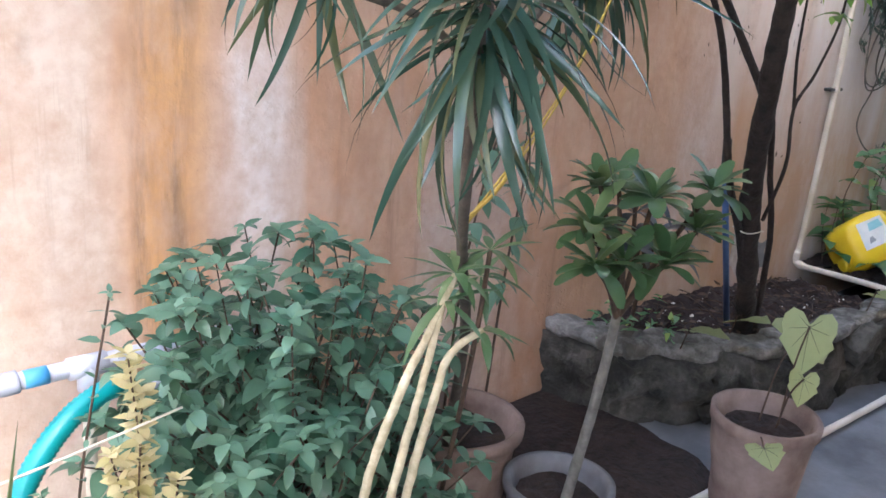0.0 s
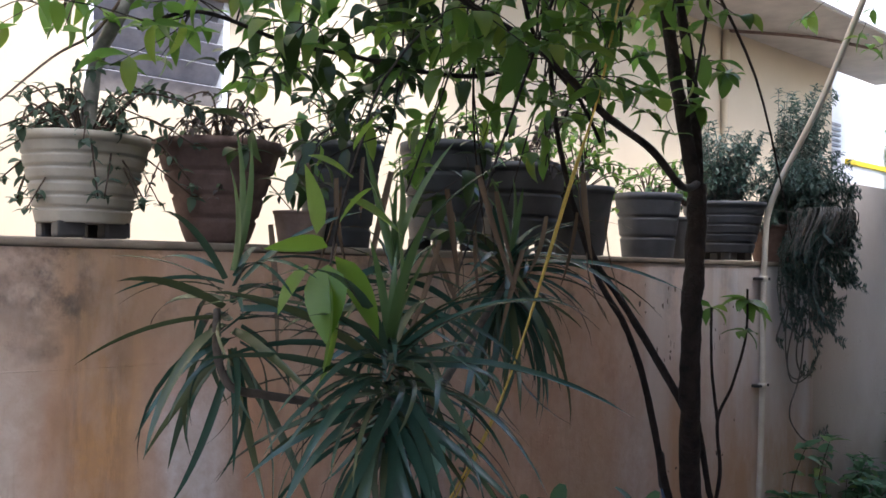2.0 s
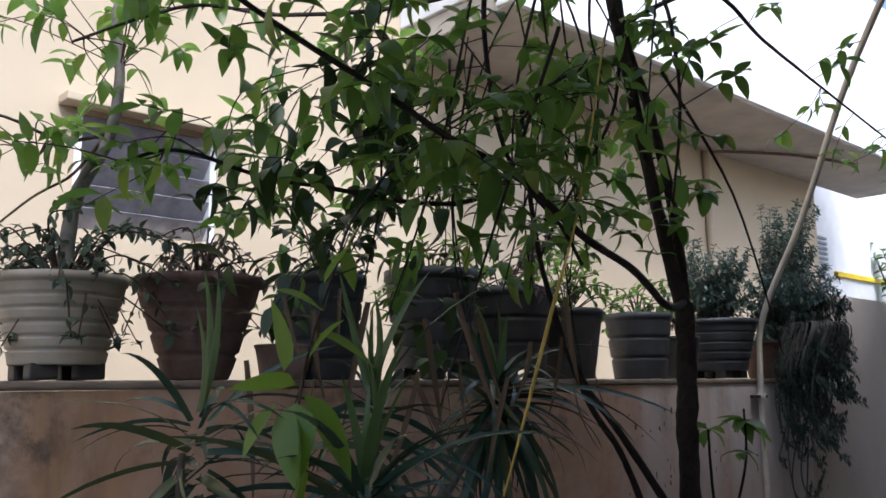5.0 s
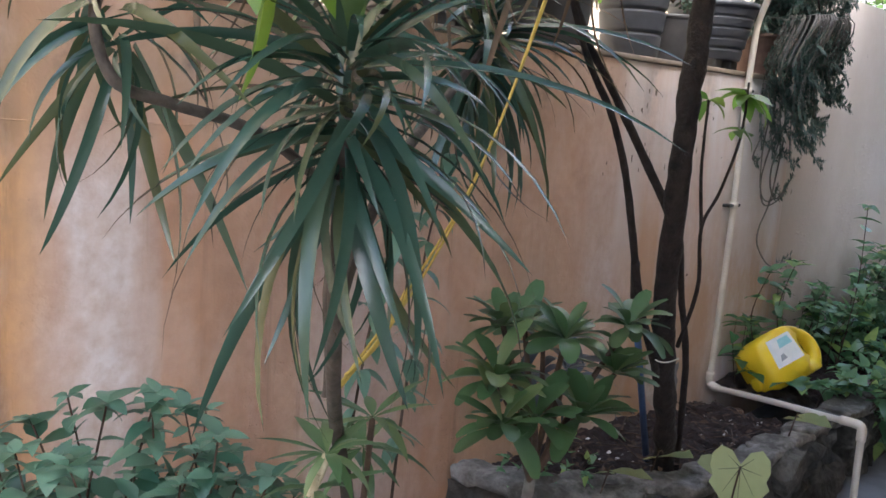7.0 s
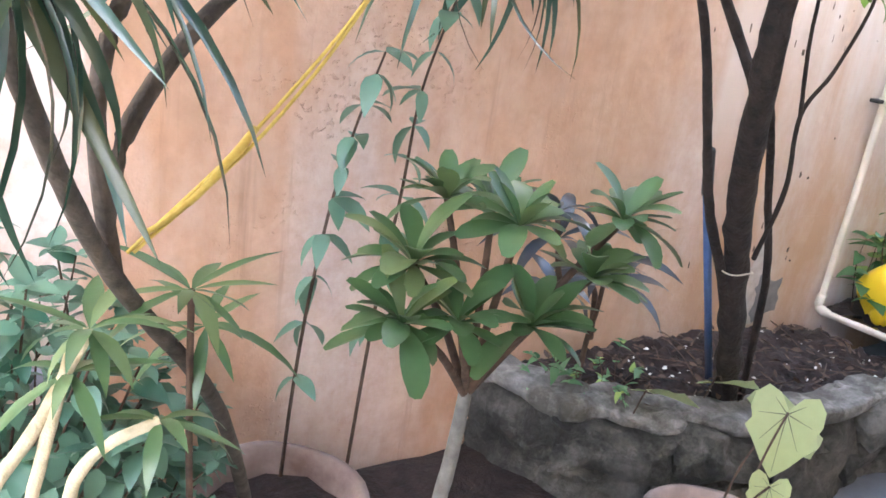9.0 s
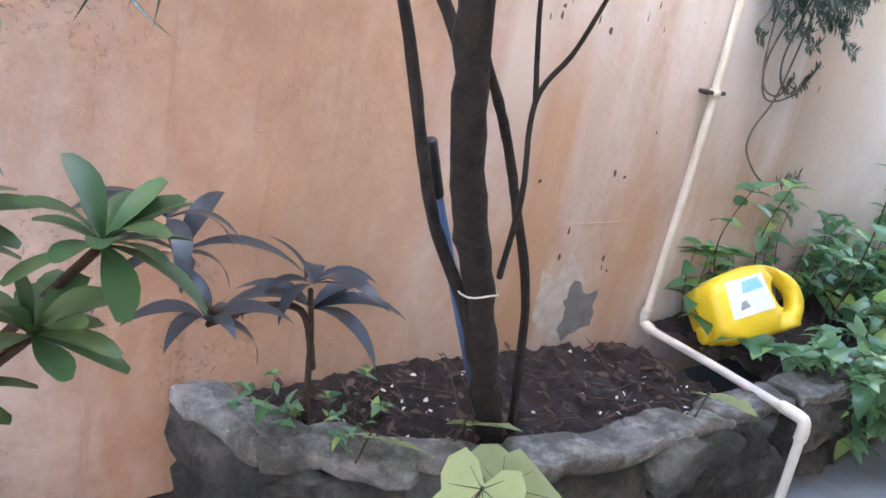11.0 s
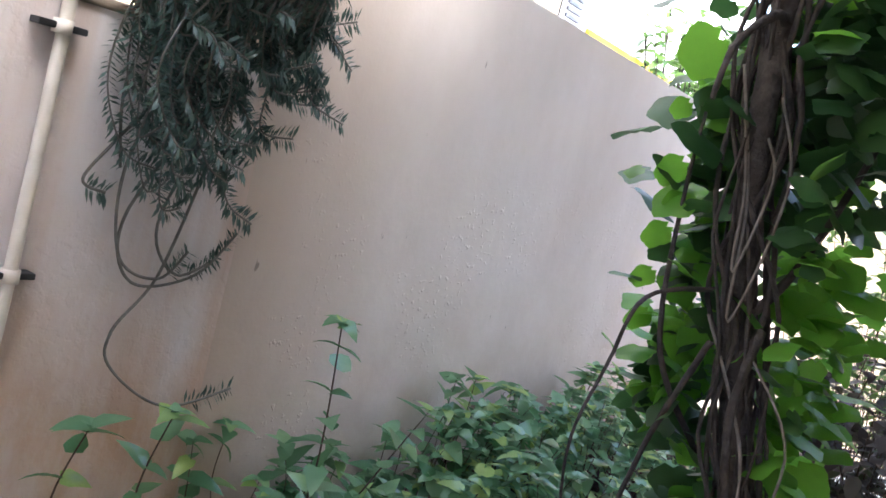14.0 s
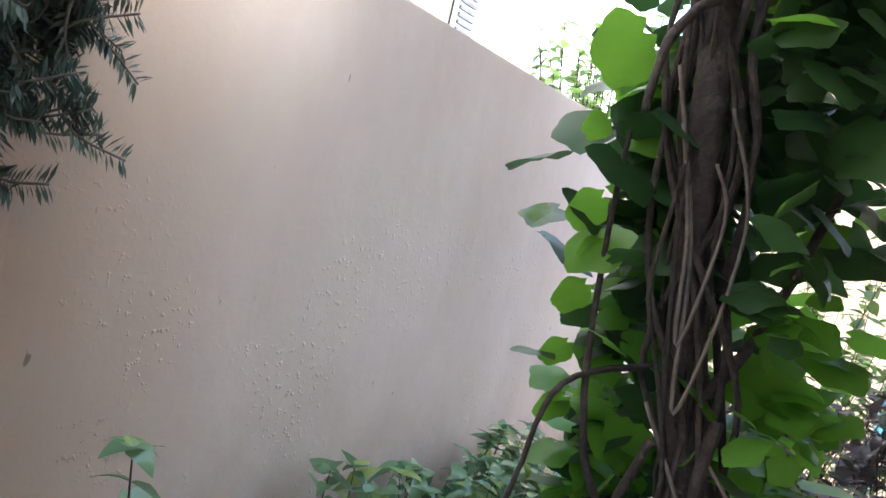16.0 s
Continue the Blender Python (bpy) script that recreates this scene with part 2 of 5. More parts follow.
# Near-black colour stands in for the shade of an unlit room.
DARK_GAP = plain("unlit_room_black", (0.012, 0.011, 0.01), (0.02, 0.018, 0.016), 5, 0.9, 0.0)
PVC = plain("aged_white_pvc", (0.55, 0.50, 0.42), (0.72, 0.66, 0.57), 10, 0.5, 0.08)
PVC_GREY = plain("grey_blue_pvc", (0.36, 0.38, 0.46), (0.50, 0.52, 0.60), 12, 0.5, 0.05)
PVC_BLUE = plain("blue_pvc", (0.05, 0.25, 0.50), (0.09, 0.36, 0.62), 10, 0.4, 0.05)
HOSE = plain("teal_ribbed_hose", (0.0, 0.20, 0.22), (0.01, 0.33, 0.34), 10, 0.4, 0.05)
YELLOW = plain("yellow_plastic", (0.74, 0.50, 0.015), (0.86, 0.64, 0.03), 5, 0.42, 0.04)
LABEL_WHITE = plain("scuffed_paper_label", (0.62, 0.66, 0.66), (0.8, 0.8, 0.76), 20, 0.7, 0.02)
LABEL_BLUE = plain("faded_blue_print", (0.22, 0.52, 0.56), (0.34, 0.62, 0.64), 20, 0.6, 0.02)
LABEL_GREY = plain("faded_grey_print", (0.22, 0.24, 0.25), (0.36, 0.38, 0.4), 20, 0.6, 0.02)
ROPE = plain("yellow_nylon_rope", (0.42, 0.30, 0.05), (0.60, 0.45, 0.10), 90, 0.6, 0.2)
STRING = plain("pale_cotton_string", (0.55, 0.5, 0.42), (0.7, 0.66, 0.58), 90, 0.8, 0.1)
BARK = plain("dark_brown_bark", (0.006, 0.0045, 0.004), (0.034, 0.022, 0.017), 26, 0.9, 0.9)
TWIG = plain("brown_twig", (0.03, 0.018, 0.012), (0.09, 0.054, 0.034), 40, 0.85, 0.3)
GREYSTEM = plain("grey_green_stem", (0.08, 0.075, 0.065), (0.19, 0.18, 0.16), 30, 0.8, 0.3)
DRACSTEM = plain("brown_ringed_stem", (0.030, 0.024, 0.019), (0.10, 0.082, 0.066), 34, 0.85, 0.4)
PALESTEM = plain("pale_scarred_stem", (0.38, 0.32, 0.20), (0.62, 0.56, 0.40), 45, 0.8, 0.4)
VINEWOOD = plain("grey_brown_vine_wood", (0.014, 0.0105, 0.009), (0.060, 0.048, 0.042), 30, 0.9, 0.7)
POT_CREAM = plain("stained_cream_plastic", (0.24, 0.21, 0.165), (0.40, 0.36, 0.29), 7, 0.6, 0.1)
POT_BROWN = plain("weathered_terracotta", (0.07, 0.04, 0.033), (0.19, 0.125, 0.105), 11, 0.9, 0.4)
POT_DARK = plain("black_nursery_plastic", (0.022, 0.022, 0.024), (0.06, 0.058, 0.06), 9, 0.55, 0.1)
POT_SLATE = plain("slate_grey_plastic", (0.025, 0.027, 0.032), (0.055, 0.058, 0.068), 9, 0.55, 0.1)
POT_CLAY = plain("limey_clay", (0.12, 0.075, 0.06), (0.30, 0.23, 0.20), 8, 0.9, 0.4)
POT_GREYRIM = plain("faded_grey_tub", (0.07, 0.07, 0.075), (0.17, 0.17, 0.18), 8, 0.7, 0.15)
STAKE_BLUE = plain("blue_sleeve", (0.05, 0.10, 0.22), (0.09, 0.16, 0.33), 20, 0.5, 0.05)
BLACK = plain("black_rubber", (0.01, 0.01, 0.012), (0.03, 0.03, 0.032), 20, 0.5, 0.05)
LITTER = plain("dry_leaf_litter", (0.03, 0.018, 0.012), (0.12, 0.075, 0.052), 20, 0.9, 0.1, per_object=0.4)
EGGSHELL = plain("white_shell_bits", (0.55, 0.52, 0.48), (0.75, 0.72, 0.68), 20, 0.8, 0.1)
MINT = leaf("mint_green_leaf", (0.028, 0.088, 0.055), (0.135, 0.250, 0.170), 0.38, 0.22)
DRAC = leaf("blue_green_strap_leaf", (0.008, 0.029, 0.020), (0.042, 0.092, 0.066), 0.25, 0.15, (0.09, 0.10, 0.04))
DRAC_UP = leaf("fresh_strap_leaf", (0.031, 0.081, 0.025), (0.087, 0.149, 0.050), 0.35, 0.25)
DRY = leaf("dry_brown_strap_leaf", (0.043, 0.028, 0.015), (0.118, 0.077, 0.043), 0.8, 0.1)
TREELEAF = leaf("tree_leaf", (0.035, 0.095, 0.020), (0.145, 0.26, 0.045), 0.35, 0.5, (0.26, 0.32, 0.06))
# Tree leaf again, painted darker for the shade inside the crown.
INNERLEAF = leaf("shaded_tree_leaf", (0.012, 0.034, 0.010), (0.045, 0.088, 0.020), 0.4, 0.2)
BRIGHT = leaf("young_tree_leaf", (0.083, 0.195, 0.022), (0.180, 0.300, 0.045), 0.35, 0.45)
SPOON = leaf("spoon_shaped_leaf", (0.018, 0.058, 0.020), (0.075, 0.150, 0.062), 0.35, 0.2, (0.15, 0.21, 0.09))
DARKLEAF = leaf("dark_bronze_leaf", (0.014, 0.019, 0.024), (0.052, 0.064, 0.078), 0.32, 0.12)
VARIEG = leaf("pale_variegated_leaf", (0.357, 0.323, 0.136), (0.561, 0.510, 0.306), 0.5, 0.25)
CALAD = leaf("lime_caladium_leaf", (0.22, 0.29, 0.11), (0.38, 0.43, 0.20), 0.5, 0.35)
GREYLEAF = leaf("grey_green_pot_leaf", (0.028, 0.056, 0.034), (0.081, 0.124, 0.081), 0.5, 0.2)
BLUEFERN = leaf("blue_green_fern_leaf", (0.024, 0.058, 0.046), (0.085, 0.135, 0.108), 0.45, 0.2)
CREEPER = leaf("creeper_leaf", (0.040, 0.135, 0.055), (0.24, 0.40, 0.22), 0.2, 0.35, (0.34, 0.46, 0.12))
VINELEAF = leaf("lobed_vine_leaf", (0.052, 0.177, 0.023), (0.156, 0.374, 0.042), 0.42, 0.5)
# Darker copy of the vine leaf, with shade put into its colour.
SHADELEAF = leaf("shaded_vine_leaf", (0.014, 0.05, 0.015), (0.048, 0.12, 0.034), 0.45, 0.38)
PURPLE = leaf("dull_purple_leaf", (0.037, 0.031, 0.031), (0.136, 0.112, 0.105), 0.6, 0.2, (0.074, 0.112, 0.037))
FARLEAF = leaf("far_garden_leaf", (0.031, 0.081, 0.019), (0.124, 0.211, 0.056), 0.5, 0.4)


# ---- geometry helpers ----
class Geo:
    """Gathers vertices and faces of many small pieces into one mesh."""

    def __init__(self):
        self.v, self.f = [], []

    def add(self, vf, m=None):
        vs, fs = vf
        k = len(self.v)
        self.v += [m @ Vector(p) for p in vs] if m else [Vector(p) for p in vs]
        self.f += [tuple(i + k for i in f) for f in fs]
        return self

    def mesh(self, name, material, smooth=True):
        me = bpy.data.meshes.new(name)
        me.from_pydata([tuple(p) for p in self.v], [], self.f)
        me.materials.append(material)
        if smooth:
            me.polygons.foreach_set("use_smooth", [True] * len(me.polygons))
        me.update()
        return me


def part(name, geo, material, parent=None, label="", smooth=True):
    """One mesh object under a thing or a part."""
    me = geo if isinstance(geo, bpy.types.Mesh) else geo.mesh(name, material, smooth)
    ob = new(name, me)
    if parent is not None:
        ob.parent = parent
        if parent.parent is None:
            ob.matrix_parent_inverse = Matrix.Translation(parent.location).inverted()
    if label:
        ob["label"] = label
    return ob


def thing(name, at, label, category, group=""):
    ob = new(name)
    ob.empty_display_size = 0.05
    ob.location = at
    return tagged(ob, label, category, group)


def from_bm(name, bm, material, smooth=False):
    me = bpy.data.meshes.new(name)
    bm.to_mesh(me)
    bm.free()
    me.materials.append(material)
    if smooth:
        me.polygons.foreach_set("use_smooth", [True] * len(me.polygons))
    return me


def box_mesh(name, lo, hi, material, bevel=0.006, cuts=0, rough=0.0, seed=0):
    bm = bmesh.new()
    bmesh.ops.create_cube(bm, size=1)
    size = [b - a for a, b in zip(lo, hi)]
    for v in bm.verts:
        v.co = Vector([(a + b) / 2 + c * s for a, b, c, s in zip(lo, hi, v.co, size)])
    if bevel:
        bmesh.ops.bevel(bm, geom=bm.edges[:], offset=bevel, segments=2, affect="EDGES", profile=0.6)
    if cuts:
        bmesh.ops.subdivide_edges(bm, edges=[e for e in bm.edges if e.calc_length() > 0.03], cuts=cuts, use_grid_fill=True)
    if rough:
        off = Vector((seed * 3.7, seed * 1.3, 0))
        for v in bm.verts:
            v.co += noise.noise_vector(v.co * 9 + off) * rough + noise.noise_vector(v.co * 28 + off) * rough * 0.4
    return from_bm(name, bm, material, bool(rough))


def spline(points, n=6):
    """A smooth line through the points."""
    p = [Vector(q) for q in points]
    if len(p) == 2:
        return [p[0].lerp(p[1], i / n) for i in range(n + 1)]
    out = []
    for i in range(len(p) - 1):
        a, b, c, d = p[max(i - 1, 0)], p[i], p[i + 1], p[min(i + 2, len(p) - 1)]
        for k in range(n):
            t = k / n
            out.append(0.5 * (2 * b + (c - a) * t + (2 * a - 5 * b + 4 * c - d) * t * t + (3 * b - a - 3 * c + d) * t ** 3))
    return out + [p[-1]]


def tube(line, r0, r1=None, sides=6, wob=0.0, ribs=0.0, seed=0):
    """A round stem along a line, thinning from r0 to r1."""
    r1 = r0 if r1 is None else r1
    vs, fs = [], []
    up = Vector((0.31, 0.17, 0.93))
    n = len(line)
    for i, p in enumerate(line):
        d = (line[min(i + 1, n - 1)] - line[max(i - 1, 0)]).normalized()
        a = d.cross(up)
        if a.length < 0.05:
            a = d.cross(Vector((1, 0, 0)))
        a.normalize()
        b = a.cross(d).normalized()
        r = r0 + (r1 - r0) * i / max(n - 1, 1)
        if ribs:
            r *= 1 + ribs * (i % 2)
        for k in range(sides):
            g = 2 * math.pi * k / sides
            q = p + (a * math.cos(g) + b * math.sin(g)) * r
            if wob:
                q += noise.noise_vector(q * (0.5 / max(r, 0.01)) + Vector((seed, 0, 0))) * r * wob
            vs.append(q)
    for i in range(n - 1):
        for k in range(sides):
            k2 = (k + 1) % sides
            fs.append((i * sides + k, i * sides + k2, (i + 1) * sides + k2, (i + 1) * sides + k))
    fs.append(tuple(reversed(range(sides))))
    fs.append(tuple((n - 1) * sides + k for k in range(sides)))
    return vs, fs


SHAPES = {
    "ovate": lambda s: math.sin(math.pi * min(1, s ** 0.72)) ** 0.85,
    "lance": lambda s: math.sin(math.pi * s ** 0.85),
    "spoon": lambda s: 0.12 + 0.88 * math.sin(math.pi * 0.93 * s ** 1.6) ** 0.75,
    "strap": lambda s: min(1.0, 0.75 + s) * (1 - s ** 2.2) ** 0.8,
    "heart": lambda s: (1 - s) ** 0.75 * min(1, 0.55 + 3 * s),
}


def blade(length, width, kind="ovate", rows=5, droop=0.5, fold=0.25, twist=0.0):
    """A leaf from the origin along +Y, its face up, bending down by droop radians."""
    vs, fs = [], []
    y = z = 0.0
    for i in range(rows + 1):
        s = i / rows
        w = width * SHAPES[kind](s) / 2
        a = -droop * s
        if i:
            y += length / rows * math.cos(a)
            z += length / rows * math.sin(a)
        tw = twist * s
        ox, oz = w * math.cos(tw), w * math.sin(tw)
        vs += [(-ox, y, z + fold * w - oz), (0, y, z), (ox, y, z + fold * w + oz)]
    for i in range(rows):
        k = i * 3
        fs += [(k, k + 1, k + 4, k + 3), (k + 1, k + 2, k + 5, k + 4)]
    return vs, fs


def lobed(size, lobes=5, cup=0.15):
    """A broad lobed leaf from its stalk at the origin along +Y."""
    vs, fs = [(0, size * 0.45, 0)], []
    n = lobes * 4
    for i in range(n):
        g = 2 * math.pi * i / n
        r = size * 0.5 * (0.9 + 0.085 * math.cos(lobes * g) + 0.04 * math.sin(2 * g + size * 90)) * (0.62 if i == 0 else 1.0)
        x, y = r * math.sin(g), size * 0.45 - r * math.cos(g)
        vs.append((x * 1.05, y, -cup * (r * r) / size + 0.03 * size * math.sin(3 * g)))
    for i in range(n):
        fs.append((0, 1 + i, 1 + (i + 1) % n))
    return vs, fs


def aim(at, way, roll=0.0, size=1.0):
    """A pose with +Y along way and +Z as far up as it goes, rolled about way."""
    y = Vector(way).normalized()
    x = y.cross(Vector((0, 0, 1)))
    if x.length < 0.02:
        x = Vector((1, 0, 0))
    x.normalize()
    z = x.cross(y)
    m = Matrix((x, y, z)).transposed().to_4x4()
    return Matrix.Translation(at) @ m @ Matrix.Rotation(roll, 4, "Y") @ Matrix.Scale(size, 4)


def lathe(profile, sides=28, wave=0.0, waves=0, seed=0, lump=0.0):
    """A turned vessel with walls: the profile runs from the foot up the outside and down the inside."""
    vs, fs = [], []
    for j, (r, z) in enumerate(profile):
        for k in range(sides):
            g = 2 * math.pi * k / sides
            rr = r * (1 + wave * math.sin(waves * g) * (1 if z > 0.6 * max(p[1] for p in profile) else 0))
            if lump:
                rr += lump * noise.noise(Vector((math.cos(g) * 2, math.sin(g) * 2, z * 14 + seed)))
            vs.append((rr * math.cos(g), rr * math.sin(g), z))
    for j in range(len(profile) - 1):
        for k in range(sides):
            k2 = (k + 1) % sides
            fs.append((j * sides + k, j * sides + k2, (j + 1) * sides + k2, (j + 1) * sides + k))
    fs.append(tuple(reversed(range(sides))))
    return vs, fs


def place_geo(geo_vf, at):
    return Geo().add(geo_vf, Matrix.Translation(at))


def disc(r, z=0.0, lump=0.012, seed=0, rings=5, sides=20):
    vs, fs = [(0, 0, z + lump)], []
    for j in range(1, rings + 1):
        for k in range(sides):
            g = 2 * math.pi * k / sides
            x, y = r * j / rings * math.cos(g), r * j / rings * math.sin(g)
            vs.append((x, y, z + lump * noise.noise(Vector((x * 30 + seed, y * 30, 0))) * 1.5))
    for k in range(sides):
        fs.append((0, 1 + k, 1 + (k + 1) % sides))
    for j in range(rings - 1):
        for k in range(sides):
            k2 = (k + 1) % sides
            a = 1 + j * sides
            fs.append((a + k, a + sides + k, a + sides + k2, a + k2))
    return vs, fs


def setting(name, mesh, label, category=""):
    return tagged(new(name, mesh), label, category or name.split("_")[0], "", "structure")


GROUND = 0.14

# ---- setting ----
setting("ground", box_mesh("ground", (-40, -40, GROUND - 0.3), (60, 60, GROUND), CONCRETE, 0), "worn grey concrete yard floor with pale cement patches", "ground")
bed = Geo()
NX, NY = 46, 16
for i in range(NX + 1):
    for j in range(NY + 1):
        x, y = -1.6 + 4.0 * i / NX, 1.3 + 0.69 * j / NY
        edge = min(1, j / 3, (NY - j + 1) / 2)
        bed.v.append(Vector((x, y, GROUND + edge * (0.035 + 0.03 * noise.noise(Vector((x * 7, y * 7, 2)))))))
for i in range(NX):
    for j in range(NY):
        a = i * (NY + 1) + j
        bed.f.append((a, a + NY + 1, a + NY + 2, a + 1))
setting("soil_bed", bed.mesh("soil_bed", SOIL), "strip of dark damp soil along the foot of the wall", "soil")
wall = setting("wall_north", box_mesh("wall_north", (-3.2, 2.0, 0), (4.36, 2.2, 1.572), ORANGE, 0, 0), "stained orange plastered boundary wall with mould streaks", "wall")
setting("wall_coping", box_mesh("wall_coping", (-3.2, 1.992, 1.574), (4.36, 2.206, 1.592), COPING, 0.005, 3, 0.004), "grimy cement top of the boundary wall", "wall")
setting("wall_north_tall", box_mesh("wall_north_tall", (4.36, 2.0, 0), (9.6, 2.22, 1.985), CREAM, 0, 0), "taller cream plastered stretch of the boundary wall", "wall")
setting("wall_east", box_mesh("wall_east", (9.6, -4.0, 0), (9.8, 2.4, 2.9), HOUSE, 0.01), "cream wall that closes the far end of the yard", "wall")
setting("wall_south", box_mesh("wall_south", (-3.2, -4.2, 0), (9.8, -4.0, 2.6), HOUSE, 0.01), "unseen plain cream house wall on the yard side", "wall")
setting("wall_west", box_mesh("wall_west", (-3.4, -4.2, 0), (-3.2, 2.2, 2.9), HOUSE, 0.01), "plain cream wall that closes the yard", "wall")
# Slab extent is set to shade the yard; only an edge is known.
setting("ceiling_slab", box_mesh("ceiling_slab", (-0.3, -1.9, 2.9), (7.6, 1.16, 3.02), SOFFIT, 0.01), "grey cement balcony slab over the walkway", "ceiling")
# Unseen lips added to block light, with an opening that brightens the wall.
for k, (xa, xb) in enumerate(((-0.3, 2.75), (3.9, 7.6))):
    setting("ceiling_lip_%d" % (k + 1), box_mesh("ceiling_lip", (xa, 1.164, 2.9), (xb, 1.3, 3.02), SOFFIT, 0.01), "unseen grey cement lip added to the slab to block light", "ceiling")
# Unseen strip added to keep sun off the top of the tall wall.
setting("ceiling_eave", box_mesh("ceiling_eave", (4.8, 1.304, 2.9), (7.6, 1.6, 3.02), SOFFIT, 0.01), "unseen grey cement strip added to shade the tall wall", "ceiling")
# Unseen wall added under the slab; it blocks light from the south.
setting("wall_house", box_mesh("wall_house", (-0.3, -1.9, 0), (7.6, -1.7, 2.9), HOUSE, 0.01), "unseen plain cream house wall on the yard side", "wall")
seam = Geo()
for z, x0, x1, s in ((1.33, -2.0, 2.0, 1), (0.70, 2.9, 3.8, 2)):
    ln = [Vector((x0 + (x1 - x0) * i / 40, 2.0, z + 0.008 * noise.noise(Vector((i * 0.7, s, 0))))) for i in range(41)]
    seam.add(tube(ln, 0.0017, 0.0015, 5, 0.8))
setting("plaster_seam", seam.mesh("plaster_seam", ORANGE), "ragged plaster joints on the orange wall", "trim")


def patch(name, cx, cz, w, h, material, label, seed):
    """A flat ragged patch of bare or dirty plaster on the wall."""
    g = Geo()
    n = 26
    g.v.append(Vector((cx, 1.996, cz)))
    for i in range(n):
        a = 2 * math.pi * i / n
        r = 0.62 + 0.55 * noise.noise(Vector((math.cos(a) * 1.4, math.sin(a) * 1.4, seed))) + 0.25 * noise.noise(Vector((math.cos(a) * 5, math.sin(a) * 5, seed)))
        g.v.append(Vector((cx + w * r * math.cos(a), 1.996, cz + h * r * math.sin(a))))
    g.f = [(0, 1 + (i + 1) % n, 1 + i) for i in range(n)]
    return part(name, g, material, wall, label, False)


PALE_CEMENT = plain("bare_pale_cement", (0.44, 0.39, 0.345), (0.62, 0.575, 0.535), 26, 0.95, 0.4)
GREY_CEMENT = plain("bare_grey_cement", (0.15, 0.155, 0.165), (0.24, 0.24, 0.25), 16, 0.95, 0.4)
MOULD = plain("black_mould", (0.05, 0.045, 0.04), (0.16, 0.12, 0.09), 22, 0.95, 0.3)
patch("pale_patch", 3.42, 0.50, 0.16, 0.17, PALE_CEMENT, "pale bare cement patch", 3)
g = patch("grey_patch", 3.51, 0.44, 0.13, 0.12, GREY_CEMENT, "dark grey bare cement patch", 8)
g.location.y = -0.004
rng = random.Random(5)
chips = Geo()
for k in range(46):
    x, z = rng.uniform(2.95, 3.75), rng.choice((rng.uniform(1.2, 1.5), rng.uniform(0.55, 1.5)))
    w, h = rng.uniform(0.002, 0.009), rng.uniform(0.004, 0.016)
    n0 = len(chips.v)
    for i in range(7):
        a = 2 * math.pi * i / 7
        r = rng.uniform(0.5, 1.1)
        chips.v.append(Vector((x + w * r * math.cos(a), 1.9965, z + h * r * math.sin(a))))
    chips.f.append(tuple(reversed(range(n0, n0 + 7))))
part("chipped_spot", chips, MOULD, wall, "small dark chips in the plaster", False)["kind"] = "stuff"

# ---- neighbouring house ----
house = thing("neighbour_house", (3.0, 3.6, 0), "pale yellow neighbouring house with a white balcony front and louvred window", "house")
WX0, WX1, WZ0, WZ1 = 1.67, 2.28, 2.20, 2.655
HX = 8.17
for lo, hi in (((-5, 3.6, 0), (WX0, 3.78, 7)), ((WX1, 3.6, 0), (HX, 3.78, 7)), ((WX0, 3.6, 0), (WX1, 3.78, WZ0)), ((WX0, 3.6, WZ1), (WX1, 3.78, 7)), ((HX - 0.18, 3.78, 0), (HX, 8, 7))):
    part("wall", box_mesh("wall", lo, hi, HOUSE, 0), HOUSE, house)
part("balcony_slab", box_mesh("balcony_slab", (3.35, 2.83, 3.34), (9.1, 3.598, 3.46), SOFFIT, 0.006), SOFFIT, house, "grey cement balcony slab")
part("balcony_front", box_mesh("balcony_front", (3.33, 2.8, 3.35), (9.12, 2.9, 4.7), HOUSE_WHITE, 0.006), HOUSE_WHITE, house, "streaked white balcony front")
part("balcony_side", box_mesh("balcony_side", (3.33, 2.9, 3.464), (3.43, 3.6, 4.7), HOUSE_WHITE, 0.006), HOUSE_WHITE, house)
part("drain_pipe", Geo().add(tube(spline([(6.31, 3.57, 0.3), (6.31, 3.57, 3.32)]), 0.03, 0.03, 8)), HOUSE, house, "painted drain pipe")
part("soffit_pipe", Geo().add(tube(spline([(6.31, 3.55, 3.315), (6.9, 3.2, 3.315), (7.6, 3.0, 3.315)]), 0.012, 0.012, 6)), POT_BROWN, house, "thin rusty pipe")
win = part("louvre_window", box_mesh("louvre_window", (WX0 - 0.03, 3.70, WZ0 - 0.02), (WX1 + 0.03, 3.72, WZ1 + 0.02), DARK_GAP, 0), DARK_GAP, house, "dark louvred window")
for i in range(5):
    z = WZ0 + 0.05 + i * 0.091
    m = box_mesh("slat", (WX0 + 0.03, -0.047, -0.003), (WX1 - 0.03, 0.047, 0.003), SLAT_GLASS, 0.002)
    s = part("slat", m, SLAT_GLASS, win, "dusty grey glass slat")
    s.matrix_basis = Matrix.Translation((0, 3.63, z)) @ Matrix.Rotation(radians(-52), 4, "X")
for x in (WX0, WX1 - 0.03):
    part("window_frame", box_mesh("window_frame", (x, 3.602, WZ0), (x + 0.03, 3.69, WZ1), HOUSE_WHITE, 0.003), HOUSE_WHITE, win)
part("window_hood", box_mesh("window_hood", (WX0 - 0.07, 3.5, WZ1 + 0.02), (WX1 + 0.07, 3.598, WZ1 + 0.055), HOUSE, 0.006), HOUSE, house, "thin cement hood")
